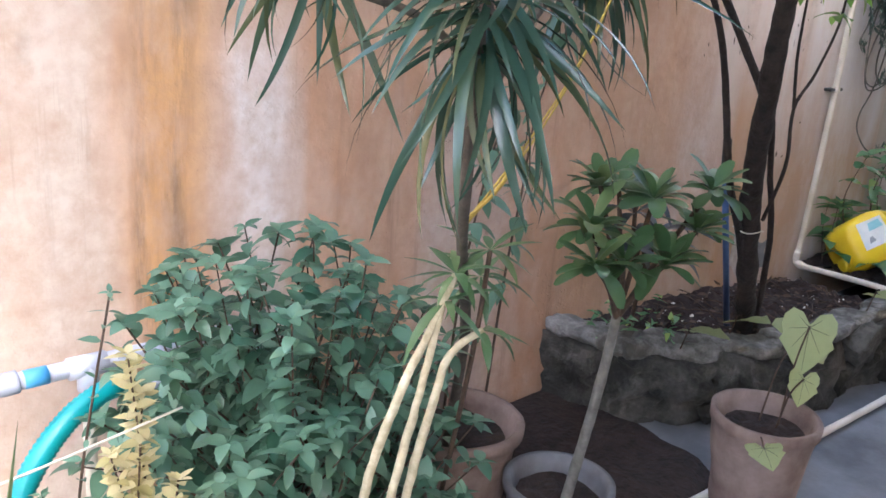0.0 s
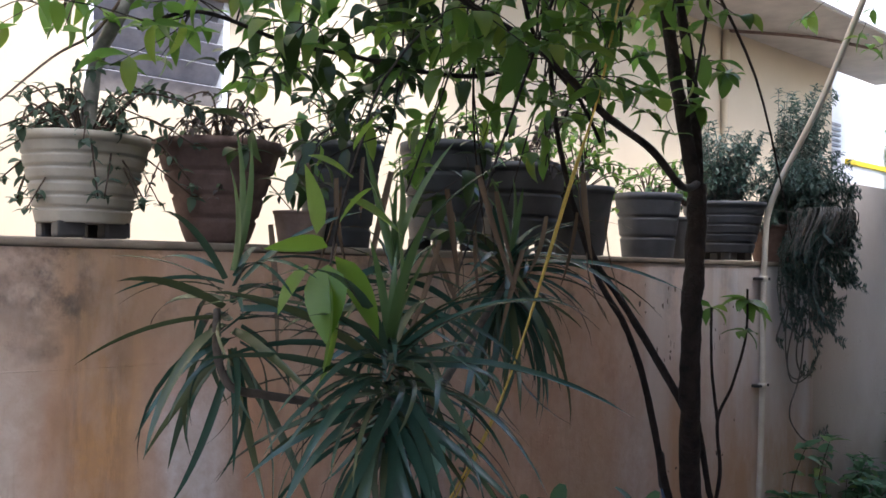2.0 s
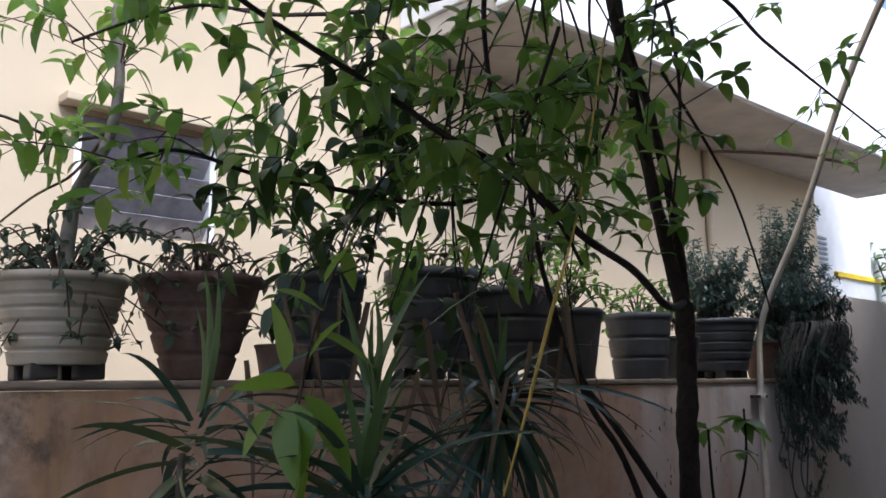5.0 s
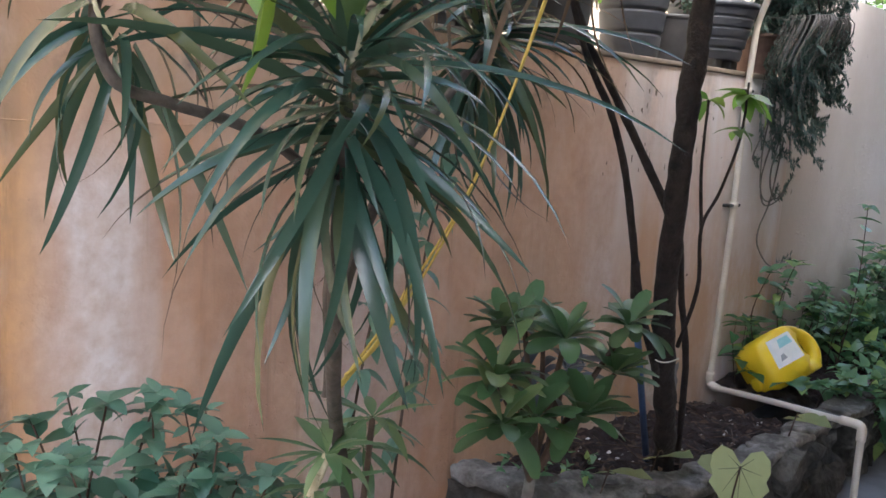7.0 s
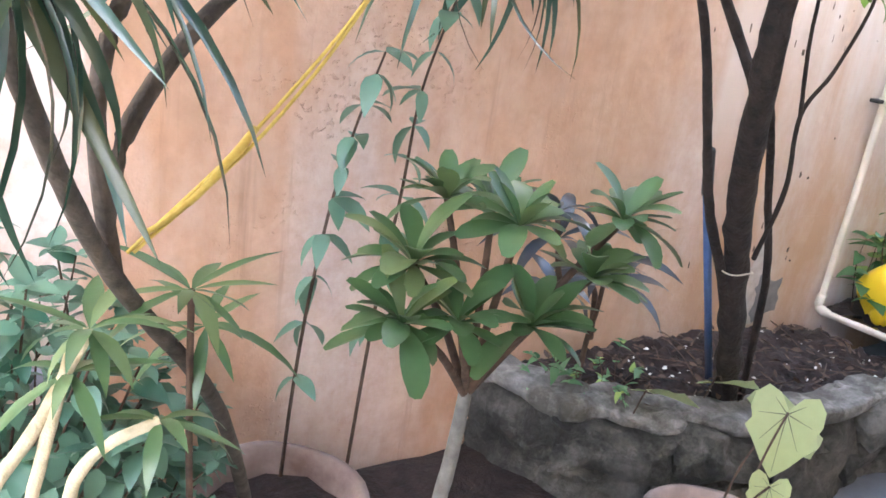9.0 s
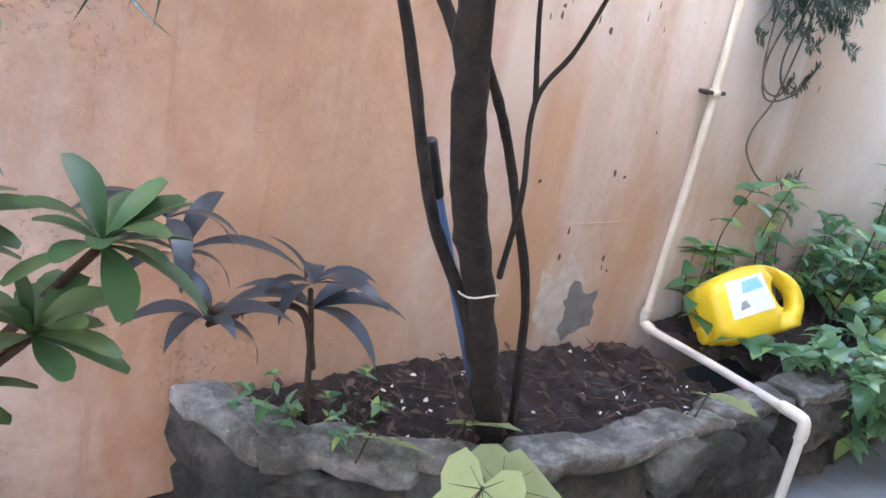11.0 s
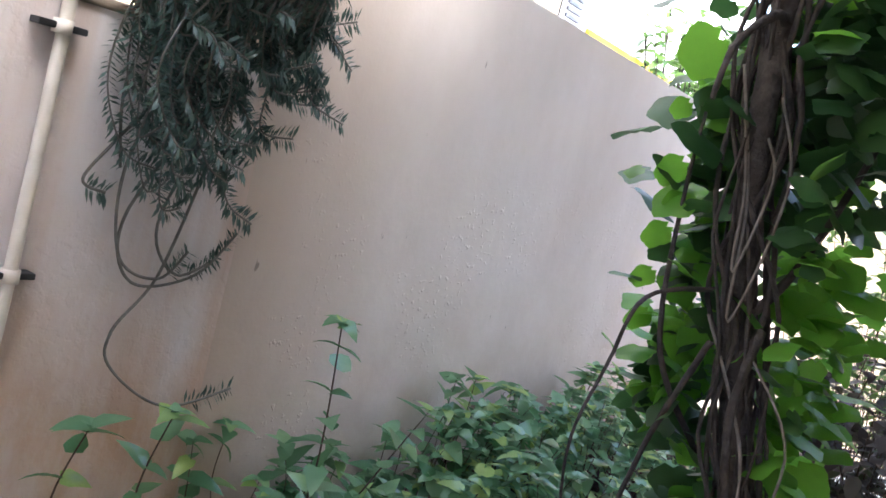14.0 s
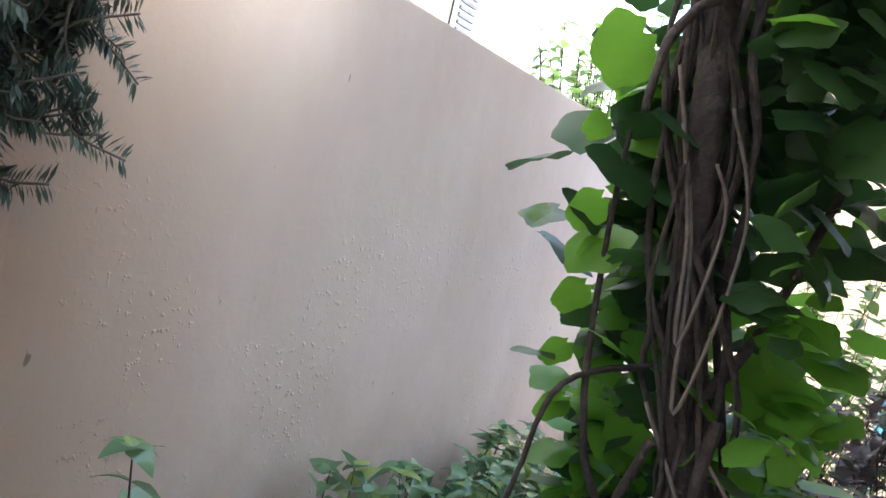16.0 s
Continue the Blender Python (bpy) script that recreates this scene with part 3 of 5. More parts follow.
far_house = thing("far_house", (8.6, 4.0, 0), "overexposed white house beyond, with a louvred window", "house")
part("wall", box_mesh("wall", (8.42, 3.9, 0), (14, 4.1, 3.9), HOUSE_WHITE, 0.01), HOUSE_WHITE, far_house)
fw = part("window", box_mesh("window", (8.5, 3.86, 2.5), (8.98, 3.898, 3.02), HOUSE_WHITE, 0.006), HOUSE_WHITE, far_house, "white window frame with dark louvres")
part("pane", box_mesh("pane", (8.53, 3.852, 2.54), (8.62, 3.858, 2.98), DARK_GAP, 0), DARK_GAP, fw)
for i in range(9):
    part("louvre", box_mesh("louvre", (8.7, 3.84, 2.55 + i * 0.05), (8.92, 3.858, 2.575 + i * 0.05), SLAT_GLASS, 0.002), SLAT_GLASS, fw)
part("trim_band", box_mesh("trim_band", (9.15, 3.87, 2.62), (11, 3.898, 2.67), YELLOW, 0.004), YELLOW, far_house, "yellow band")

# ---- raised beds ----
SOILZ = 0.36


def front_y(line, x):
    """Where the front of a planter runs at x."""
    for (xa, ya), (xb, yb) in zip(line, line[1:]):
        if x <= xb:
            return ya + (yb - ya) * max(0.0, (x - xa) / (xb - xa))
    return line[-1][1]


def stone_bed(name, line, top, label, seed=1, dip=0.0):
    """A low bed walled with rubble blocks under a crumbling mortar rim; the line runs along its outer face."""
    x0, x1 = line[0][0], line[-1][0]
    th = thing(name, ((x0 + x1) / 2, 1.7, GROUND), label, "planter")
    r = random.Random(seed)
    k = 0
    for (xa, ya), (xb, yb) in zip(line, line[1:]):
        ln = math.hypot(xb - xa, yb - ya)
        n = max(1, round(ln / 0.28))
        m = Matrix.Translation((xa, ya, 0)) @ Matrix.Rotation(math.atan2(yb - ya, xb - xa), 4, "Z")
        for i in range(n):
            u0, u1 = ln * i / n - 0.012, ln * (i + 1) / n + 0.008
            k += 1
            split = r.choice((0.0, 0.45, 0.58)) if u1 - u0 > 0.17 else 0.0
            z0, z1 = GROUND - 0.02, top - 0.05
            courses = [(z0, z1)] if not split else [(z0, z0 + (z1 - z0) * split - 0.004), (z0 + (z1 - z0) * split + 0.004, z1)]
            for ca, cb in courses:
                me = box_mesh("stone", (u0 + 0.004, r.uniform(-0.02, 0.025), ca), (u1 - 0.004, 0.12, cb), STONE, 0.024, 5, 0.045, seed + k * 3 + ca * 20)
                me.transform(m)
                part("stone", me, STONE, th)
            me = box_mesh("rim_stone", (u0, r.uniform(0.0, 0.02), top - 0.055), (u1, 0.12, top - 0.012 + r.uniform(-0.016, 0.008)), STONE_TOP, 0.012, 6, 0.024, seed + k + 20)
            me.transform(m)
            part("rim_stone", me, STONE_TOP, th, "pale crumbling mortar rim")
    g = Geo()
    nx, ny = int((x1 - x0) / 0.017), 36
    for i in range(nx + 1):
        for j in range(ny + 1):
            x = x0 + 0.05 + (x1 - x0 - 0.07) * i / nx
            ya = front_y(line, x) + 0.05
            y = ya + (1.995 - ya) * j / ny
            g.v.append(Vector((x, y, SOILZ - dip * min(1, max(0, (x - 3.02) / 0.7)) + 0.022 * noise.noise(Vector((x * 6, y * 6, seed))) + 0.026 * noise.noise(Vector((x * 17, y * 17, seed))) + 0.026 * abs(noise.noise(Vector((x * 36, y * 36, seed)))))))
    for i in range(nx):
        for j in range(ny):
            c = i * (ny + 1) + j
            g.f.append((c, c + ny + 1, c + ny + 2, c + 1))
    part("soil", g, SOIL, th, "dark damp soil", True)
    return th


FRONT = [(2.33, 1.98), (2.395, 1.73), (2.63, 1.565), (2.88, 1.455), (3.22, 1.43), (3.78, 1.425)]
bed1 = stone_bed("planter", FRONT, 0.42, "low rubble and mortar planter filled with dark soil", 3, 0.06)
bed2 = stone_bed("planter", [(3.82, 1.425), (7.4, 1.40)], 0.42, "long rubble planter overgrown with creeper", 9)


def soil_at(x):
    """Height of the first planter's soil, which falls towards the pipe."""
    return SOILZ - 0.06 * min(1, max(0, (x - 3.02) / 0.7))


rng = random.Random(12)
scraps = Geo()
for k in range(260):
    x = rng.uniform(2.46, 3.72)
    y = rng.uniform(front_y(FRONT, x) + 0.1, 1.97)
    m = aim((x, y, soil_at(x) + 0.02 + rng.uniform(0, 0.012)), (rng.uniform(-1, 1), rng.uniform(-1, 1), rng.uniform(-0.2, 0.25)), rng.uniform(-0.6, 0.6))
    scraps.add(blade(rng.uniform(0.015, 0.05), rng.uniform(0.006, 0.02), "lance", 3, rng.uniform(-0.8, 0.8), 0.3), m)
tagged(new("leaf_litter", scraps.mesh("leaf_litter", LITTER)), "scattered dry brown leaf litter on the planter soil", "leaf litter", "", "stuff")
shells = Geo()
for k in range(60):
    x = rng.uniform(2.5, 3.7)
    y = rng.uniform(front_y(FRONT, x) + 0.1, 1.95)
    m = aim((x, y, soil_at(x) + 0.022), (rng.uniform(-1, 1), rng.uniform(-1, 1), 0.2), rng.uniform(-1, 1))
    shells.add(blade(rng.uniform(0.006, 0.02), rng.uniform(0.006, 0.014), "ovate", 3, 1.0, 0.3), m)
tagged(new("eggshell_bits", shells.mesh("eggshell_bits", EGGSHELL)), "white eggshell bits strewn on dark soil", "eggshell", "", "stuff")
sticks = Geo()
for k in range(26):
    x, a = rng.uniform(2.5, 3.65), rng.uniform(0, 6.3)
    y = rng.uniform(front_y(FRONT, x) + 0.12, 1.93)
    d = Vector((math.cos(a), math.sin(a), 0)) * rng.uniform(0.04, 0.11)
    p = Vector((x, y, soil_at(x) + 0.022))
    sticks.add(tube([p - d, p + Vector((0, 0, 0.008)), p + d], 0.0022, 0.0015, 4))
tagged(new("dry_twigs", sticks.mesh("dry_twigs", TWIG)), "thin dry twigs lying on the soil", "twigs", "", "stuff")

# ---- pipes, can, rope ----
pipe = thing("conduit_pipe", (3.84, 1.975, SOILZ), "white plastic pipe clipped to the wall, rising to the slab", "pipe")
part("riser", Geo().add(tube(spline([(3.81, 1.972, 0.37), (3.838, 1.972, 1.0), (3.845, 1.972, 1.6), (3.83, 1.93, 1.85), (3.74, 1.7, 2.2), (3.58, 1.43, 2.62), (3.43, 1.18, 2.91), (3.40, 1.12, 2.93)], 8), 0.012, 0.012, 10)), PVC, pipe)
for z in (1.083, 1.52):
    clip = part("pipe_clip", Geo().add(tube(spline([(3.84, 1.972, z - 0.012), (3.84, 1.972, z + 0.012)], 2), 0.017, 0.017, 10)), PVC, pipe, "plastic pipe clip")
    part("screw", box_mesh("screw", (3.795, 1.965, z - 0.006), (3.885, 1.997, z + 0.006), BLACK, 0.003), BLACK, clip)
part("elbow", Geo().add(tube(spline([(3.812, 1.972, 0.42), (3.81, 1.97, 0.375), (3.80, 1.93, 0.365)], 4), 0.0165, 0.0165, 10)), PVC, pipe, "rust-stained elbow")
part("run", Geo().add(tube(spline([(3.80, 1.95, 0.365), (3.735, 1.7, 0.395), (3.64, 1.37, 0.43)], 6), 0.012, 0.012, 10)), PVC, pipe)
part("corner_elbow", Geo().add(tube(spline([(3.65, 1.41, 0.428), (3.636, 1.352, 0.432), (3.634, 1.336, 0.42), (3.634, 1.335, 0.38)], 4), 0.016, 0.016, 10)), PVC, pipe)
part("drop", Geo().add(tube(spline([(3.634, 1.335, 0.42), (3.632, 1.333, 0.3), (3.63, 1.33, GROUND + 0.03)], 4), 0.012, 0.012, 10)), PVC, pipe)
part("floor_run", Geo().add(tube(spline([(3.63, 1.33, GROUND + 0.02), (3.0, 1.325, GROUND + 0.02), (2.1, 1.33, GROUND + 0.018), (1.6, 1.34, GROUND + 0.018)], 4), 0.012, 0.012, 10)), PVC, pipe)

can = thing("jerry_can", (4.08, 1.83, 0.42), "yellow plastic jerry can lying on its side with a faded label", "jerry can")
cm = bmesh.new()
# side outline in its own length (u) and height (v); the handle is an opening
outline = [(0.0, 0.0), (0.0, 0.15), (0.03, 0.185), (0.13, 0.205), (0.25, 0.195), (0.335, 0.165), (0.375, 0.115), (0.37, 0.055), (0.33, 0.01), (0.3, 0.0)]
hole = [(0.24, 0.075), (0.235, 0.12), (0.265, 0.15), (0.31, 0.14), (0.335, 0.105), (0.325, 0.065), (0.29, 0.05)]


def ring_points(poly, n):
    c = [p - Vector((0.285, 0.1, 0)) for p in spline([(u, v, 0) for u, v in poly + poly[:1]], 4)]
    out = []
    for k in range(n):
        a = 2 * math.pi * k / n
        d, side = Vector((math.cos(a), math.sin(a), 0)), Vector((-math.sin(a), math.cos(a), 0))
        reach = 0.02
        for p, q in zip(c, c[1:]):
            sp, sq = p.dot(side), q.dot(side)
            if sp * sq <= 0 and sp != sq:
                reach = max(reach, p.lerp(q, sp / (sp - sq)).dot(d))
        out.append((0.285 + d.x * reach, 0.1 + d.y * reach))
    return out


NCAN = 44
outer, inner = ring_points(outline, NCAN), ring_points(hole, NCAN)
HALF = 0.085
rings = []
for w, shrink, useo in ((-1, 0.9, True), (-0.75, 1.0, True), (0.75, 1.0, True), (1, 0.9, True), (1, 1.25, False), (0.6, 1.0, False), (-0.6, 1.0, False), (-1, 1.25, False)):
    src = outer if useo else inner
    cx, cy = (0.19, 0.1) if useo else (0.285, 0.1)
    thick = [HALF * (0.35 if p[0] > 0.25 else 1.0) if not useo else HALF * (0.42 if p[0] > 0.33 else 1.0 if p[0] < 0.22 else 1.0 - 0.58 * (p[0] - 0.22) / 0.11) for p in src]
    rings.append([cm.verts.new((cx + (u - cx) * shrink, w * t, cy + (v - cy) * shrink)) for (u, v), t in zip(src, thick)])
for a, b in zip(rings, rings[1:] + rings[:1]):
    for k in range(NCAN):
        k2 = (k + 1) % NCAN
        try:
            cm.faces.new((a[k], a[k2], b[k2], b[k]))
        except ValueError:
            pass
bmesh.ops.recalc_face_normals(cm, faces=cm.faces[:])
can_m = Matrix.Translation((3.895, 1.77, 0.36)) @ Matrix.Rotation(radians(-27), 4, "Z") @ Matrix.Rotation(radians(-36), 4, "X") @ Matrix.Rotation(radians(-19), 4, "Y") @ Matrix.Diagonal((0.92, 0.98, 1.05, 1))
bmesh.ops.transform(cm, matrix=can_m, verts=cm.verts[:])
part("body", from_bm("body", cm, YELLOW, True), YELLOW, can)


def on_can(name, u0, u1, v0, v1, depth, material, label, par):
    g = Geo().add(([(u0, -depth, v0), (u1, -depth, v0 + 0.004), (u1 - 0.01, -depth, v1), (u0 + 0.012, -depth, v1 - 0.003)], [(0, 1, 2, 3)]), can_m)
    return part(name, g, material, par, label, False)


lab = on_can("label", 0.05, 0.215, 0.065, 0.175, HALF * 1.0 + 0.0015, LABEL_WHITE, "torn pale label", can)
on_can("print", 0.11, 0.195, 0.13, 0.165, HALF * 1.0 + 0.003, LABEL_BLUE, "faded blue print", lab)
on_can("print", 0.085, 0.125, 0.085, 0.11, HALF * 1.0 + 0.003, LABEL_GREY, "faded grey print", lab)
part("cap", Geo().add(lathe([(0.024, 0), (0.026, 0.004), (0.026, 0.022), (0.02, 0.026), (0.001, 0.026)], 18), can_m @ Matrix.Translation((0.0, 0, 0.05)) @ Matrix.Rotation(radians(-90), 4, "Y")), YELLOW, can)

rope = thing("nylon_rope", (1.3, 1.25, 1.06), "taut yellow nylon rope tied to the branches", "rope")
for k in range(2):
    o = 0.006 * k
    part("strand", Geo().add(tube(spline([(1.28 + o, 1.25, 1.04), (1.42 + o, 1.25, 1.18 - o), (1.55, 1.25, 1.36), (1.70 + o, 1.25, 1.70), (1.80, 1.25, 1.92 + o), (1.93, 1.27, 2.3)], 8), 0.002, 0.002, 5)), ROPE, rope)
part("frayed_end", Geo().add(tube(spline([(1.30, 1.25, 1.06), (1.345, 1.24, 1.10), (1.40, 1.25, 1.16)], 5), 0.003, 0.0045, 6, 0.8)), ROPE, rope)
cord = tagged(new("cotton_string", Geo().add(tube(spline([(0.35, 1.2, 0.83), (0.6, 1.25, 0.82), (0.85, 1.3, 0.83)], 6), 0.0018, 0.0018, 5)).mesh("cotton_string", STRING)), "pale string stretched across the plants", "string")

water = thing("water_pipe", (0.87, 1.8, GROUND), "grey and blue water pipe assembly with a tee", "pipe")
part("main_run", Geo().add(tube(spline([(0.74, 1.8, 0.675), (1.25, 1.82, 0.68)], 6), 0.016, 0.016, 10)), PVC_GREY, water)
part("blue_piece", Geo().add(tube(spline([(0.775, 1.8, 0.676), (0.815, 1.8, 0.677)], 2), 0.0172, 0.0172, 10)), PVC_BLUE, water, "bright blue pipe piece")
part("elbow", Geo().add(tube(spline([(0.765, 1.8, 0.676), (0.72, 1.8, 0.68), (0.715, 1.8, 0.73)], 4), 0.021, 0.021, 10)), PVC_GREY, water)
part("riser", Geo().add(tube(spline([(0.70, 1.8, 0.66), (0.70, 1.8, GROUND)], 4), 0.016, 0.016, 10)), PVC_BLUE, water, "blue upright pipe")
part("tee", Geo().add(tube(spline([(0.85, 1.8, 0.677), (0.92, 1.802, 0.678)], 2), 0.021, 0.021, 10)).add(tube(spline([(0.885, 1.8, 0.68), (0.885, 1.8, 0.63)], 2), 0.02, 0.02, 10)), PVC_GREY, water)
part("leg", Geo().add(tube(spline([(0.885, 1.8, 0.64), (0.88, 1.8, GROUND)], 4), 0.012, 0.012, 10)), PVC, water, "white upright pipe")
part("side_run", Geo().add(tube(spline([(0.96, 1.74, 0.645), (1.3, 1.76, 0.65)], 4), 0.016, 0.016, 10)), PVC_GREY, water)
tagged(new("garden_hose", Geo().add(tube(spline([(0.60, 1.62, GROUND + 0.03), (0.66, 1.65, 0.36), (0.73, 1.68, 0.53), (0.82, 1.7, 0.635), (0.93, 1.73, 0.67)], 26), 0.019, 0.019, 10, 0, 0.14)).mesh("garden_hose", HOSE)), "teal ribbed garden hose bent beside the pipes", "hose")


# ---- pots ----
def pot(at, r, h, material, label, name="plant_pot", taper=0.7, rim=0.012, ribs=0, wave=0.0, feet=0, belly=1.0, soil=True, lump=0.0, group="pots on the wall"):
    th = thing(name, at, label, "plant pot", group)
    base = r * taper
    f0 = 0.03 if feet else 0.0
    prof = [(base * 0.98, f0)]
    n = 44
    for i in range(n + 1):
        s = i / n
        rr = base + (r - base) * s ** belly
        if ribs and 0.06 < s < 0.97 and (s * ribs) % 1.0 < 0.14:
            rr -= 0.006
        prof.append((rr, f0 + (h - f0) * s * 0.9))
    prof += [(r + rim, h * 0.915), (r + rim, h), (r - 0.006, h), (r - 0.012, h * 0.9), (r * 0.93 - 0.012, h * 0.8)]
    part("body", Geo().add(lathe(prof, 32, wave, 12, at[0] * 9, lump), Matrix.Translation(at)), material, th)
    for k in range(feet):
        a = 2 * math.pi * (k + 0.5) / feet
        p = Vector(at) + Vector((math.cos(a), math.sin(a), 0)) * base * 0.72
        part("foot", box_mesh("foot", (p.x - 0.028, p.y - 0.022, at[2]), (p.x + 0.028, p.y + 0.022, at[2] + 0.034), POT_DARK, 0.006), POT_DARK, th, "dark stained foot")
    if soil:
        part("soil", Geo().add(disc(r * 0.93 - 0.014, h * 0.84, 0.01, at[0]), Matrix.Translation(at)), SOIL, th)
    return th


TOP = 1.594
pot((1.125, 2.1, TOP), 0.13, 0.215, POT_CREAM, "ribbed cream plastic pot on the wall top", taper=0.72, rim=0.004, ribs=6, feet=4)
pot((1.44, 2.1, TOP), 0.137, 0.235, POT_BROWN, "brown terracotta pot with a scalloped rim", taper=0.52, rim=0.014, wave=0.03, ribs=4, belly=0.85)
pot((1.66, 2.08, TOP), 0.068, 0.085, POT_CLAY, "small reddish clay pot", taper=0.8, rim=0.003)
pot((1.80, 2.12, TOP), 0.115, 0.27, POT_SLATE, "tall slate grey plastic pot", taper=0.75, rim=0.006, ribs=5)
pot((2.175, 2.1, TOP), 0.135, 0.31, POT_SLATE, "tall dark grey ribbed pot with open feet", taper=0.78, rim=0.004, ribs=4, feet=4)
pot((2.485, 2.1, TOP), 0.15, 0.275, POT_DARK, "wide black nursery pot", taper=0.82, rim=0.004, ribs=3, feet=4)
pot((2.79, 2.11, TOP), 0.125, 0.23, POT_DARK, "black plastic pot half hidden by branches", taper=0.75, rim=0.005)
pot((3.2, 2.1, TOP), 0.12, 0.235, POT_SLATE, "dark slate plastic pot", taper=0.78, rim=0.004, ribs=3)
pot((3.45, 2.1, TOP), 0.085, 0.16, POT_DARK, "small black plastic pot", taper=0.8, rim=0.003)
pot((3.74, 2.1, TOP), 0.165, 0.235, POT_SLATE, "blue grey ribbed plastic pot", taper=0.72, rim=0.004, ribs=5, feet=4)
pot((4.14, 2.09, TOP), 0.11, 0.16, POT_BROWN, "round brown clay pot at the wall's step", taper=0.7, rim=0.012)

pot((2.30, 1.215, GROUND), 0.125, 0.31, POT_CLAY, "limey broken clay pot on the yard floor", "plant_pot", 0.72, 0.006, lump=0.005, group="pots on the floor")
pot((1.73, 1.36, GROUND), 0.115, 0.24, POT_GREYRIM, "grey plastic tub with dark soil", "plant_pot", 0.75, 0.008, group="pots on the floor")
pot((1.64, 1.62, GROUND), 0.15, 0.30, POT_CLAY, "large crumbling clay pot by the wall", "plant_pot", 0.75, 0.012, lump=0.008, group="pots on the floor")

# ---- plants ----
def leaf_set(name, kind, lengths, width, rows, droops, material, n=6, seed=1, fold=0.25):
    """A few leaf meshes to share."""
    r = random.Random(seed)
    out = []
    for k in range(n):
        ln = r.uniform(*lengths)
        out.append(Geo().add(blade(ln, width * r.uniform(0.85, 1.15), kind, rows, r.uniform(*droops), fold, r.uniform(-0.25, 0.25))).mesh(name, material))
    return out


def put_leaf(mesh, m, parent, name="leaf", label=""):
    ob = new(name, mesh)
    ob.parent = parent
    ob.matrix_parent_inverse = Matrix.Translation(parent.location).inverted()
    ob.matrix_basis = m
    if label:
        ob["label"] = label
    return ob


# dragon tree with several heads of strap leaves
drac = thing("dracaena", (1.6, 1.6, GROUND + 0.25), "dragon tree with drooping blue-green strap leaves on thin bent stems", "plant")
for line, r0, r1 in (
    ([(1.6, 1.6, 0.36), (1.44, 1.39, 0.76), (1.26, 1.22, 1.03), (1.17, 1.12, 1.22), (1.125, 1.06, 1.38)], 0.0105, 0.008),
    ([(1.26, 1.22, 1.03), (1.245, 1.22, 1.2), (1.30, 1.25, 1.36), (1.31, 1.28, 1.5)], 0.009, 0.007),
    ([(1.25, 1.22, 1.05), (1.28, 1.24, 1.17), (1.42, 1.32, 1.3), (1.7, 1.5, 1.40), (1.99, 1.67, 1.52)], 0.009, 0.008),
    ([(1.18, 1.13, 1.3), (1.10, 1.15, 1.36), (1.01, 1.15, 1.385), (0.955, 1.15, 1.40), (0.94, 1.16, 1.44), (0.96, 1.2, 1.49)], 0.006, 0.005),
):
    part("stem", Geo().add(tube(spline(line, 8), r0, r1, 8, 0.15)), DRACSTEM, drac, "thin brown ringed stem")
straps = leaf_set("leaf", "strap", (0.19, 0.30), 0.016, 8, (0.7, 1.6), DRAC, 7, 2, 0.3)
uppers = leaf_set("leaf", "strap", (0.18, 0.28), 0.019, 8, (0.3, 0.9), DRAC_UP, 4, 3, 0.3)
dries = leaf_set("leaf", "strap", (0.16, 0.26), 0.012, 5, (0.2, 0.6), DRY, 3, 4, 0.5)
rng = random.Random(21)
for (cx, cy, cz), n, up, size, lean in (((1.125, 1.06, 1.40), 104, 5, 0.9, (-0.1, -0.2)), ((1.31, 1.28, 1.5), 40, 7, 0.95, (0, 0)), ((1.99, 1.67, 1.53), 96, 4, 1.2, (0.1, -0.25)), ((0.98, 1.2, 1.49), 48, 3, 0.8, (-0.05, 0.0))):
    for k in range(n):
        a = k * 2.39996 + rng.uniform(-0.3, 0.3)
        s = k / n
        elev = 0.85 - 1.75 * s + rng.uniform(-0.45, 0.4)
        w = Vector((math.cos(a) * math.cos(elev) + lean[0], math.sin(a) * math.cos(elev) + lean[1], math.sin(elev)))
        p = Vector((cx, cy, cz + 0.05 - 0.13 * s)) + Vector((math.cos(a), math.sin(a), 0)) * 0.012
        if p.y + w.y * 0.4 > 1.93:
            w.y = min(w.y, (1.93 - p.y) / 0.45)
        put_leaf(rng.choice(straps), aim(p, w, rng.uniform(-0.9, 0.9), size * rng.uniform(0.6, 1.2)), drac)
    for k in range(up):
        a = rng.uniform(0, 6.28)
        w = Vector((math.cos(a) * 0.35, math.sin(a) * 0.3, 1.0))
        put_leaf(rng.choice(uppers), aim((cx, cy, cz + 0.05), w, rng.uniform(-3, 3), size * rng.uniform(0.6, 0.95)), drac, "leaf", "upright fresh green strap leaf")
for k in range(26):
    p = Vector((1.5, 1.4, 1.62)) + Vector((rng.uniform(-0.25, 0.35), rng.uniform(-0.2, 0.25), rng.uniform(-0.05, 0.12)))
    put_leaf(rng.choice(dries), aim(p, (rng.uniform(-0.4, 0.4), rng.uniform(-0.4, 0.2), -1), rng.uniform(-3, 3), rng.uniform(0.7, 1.2)), drac, "leaf", "dry brown hanging leaf")


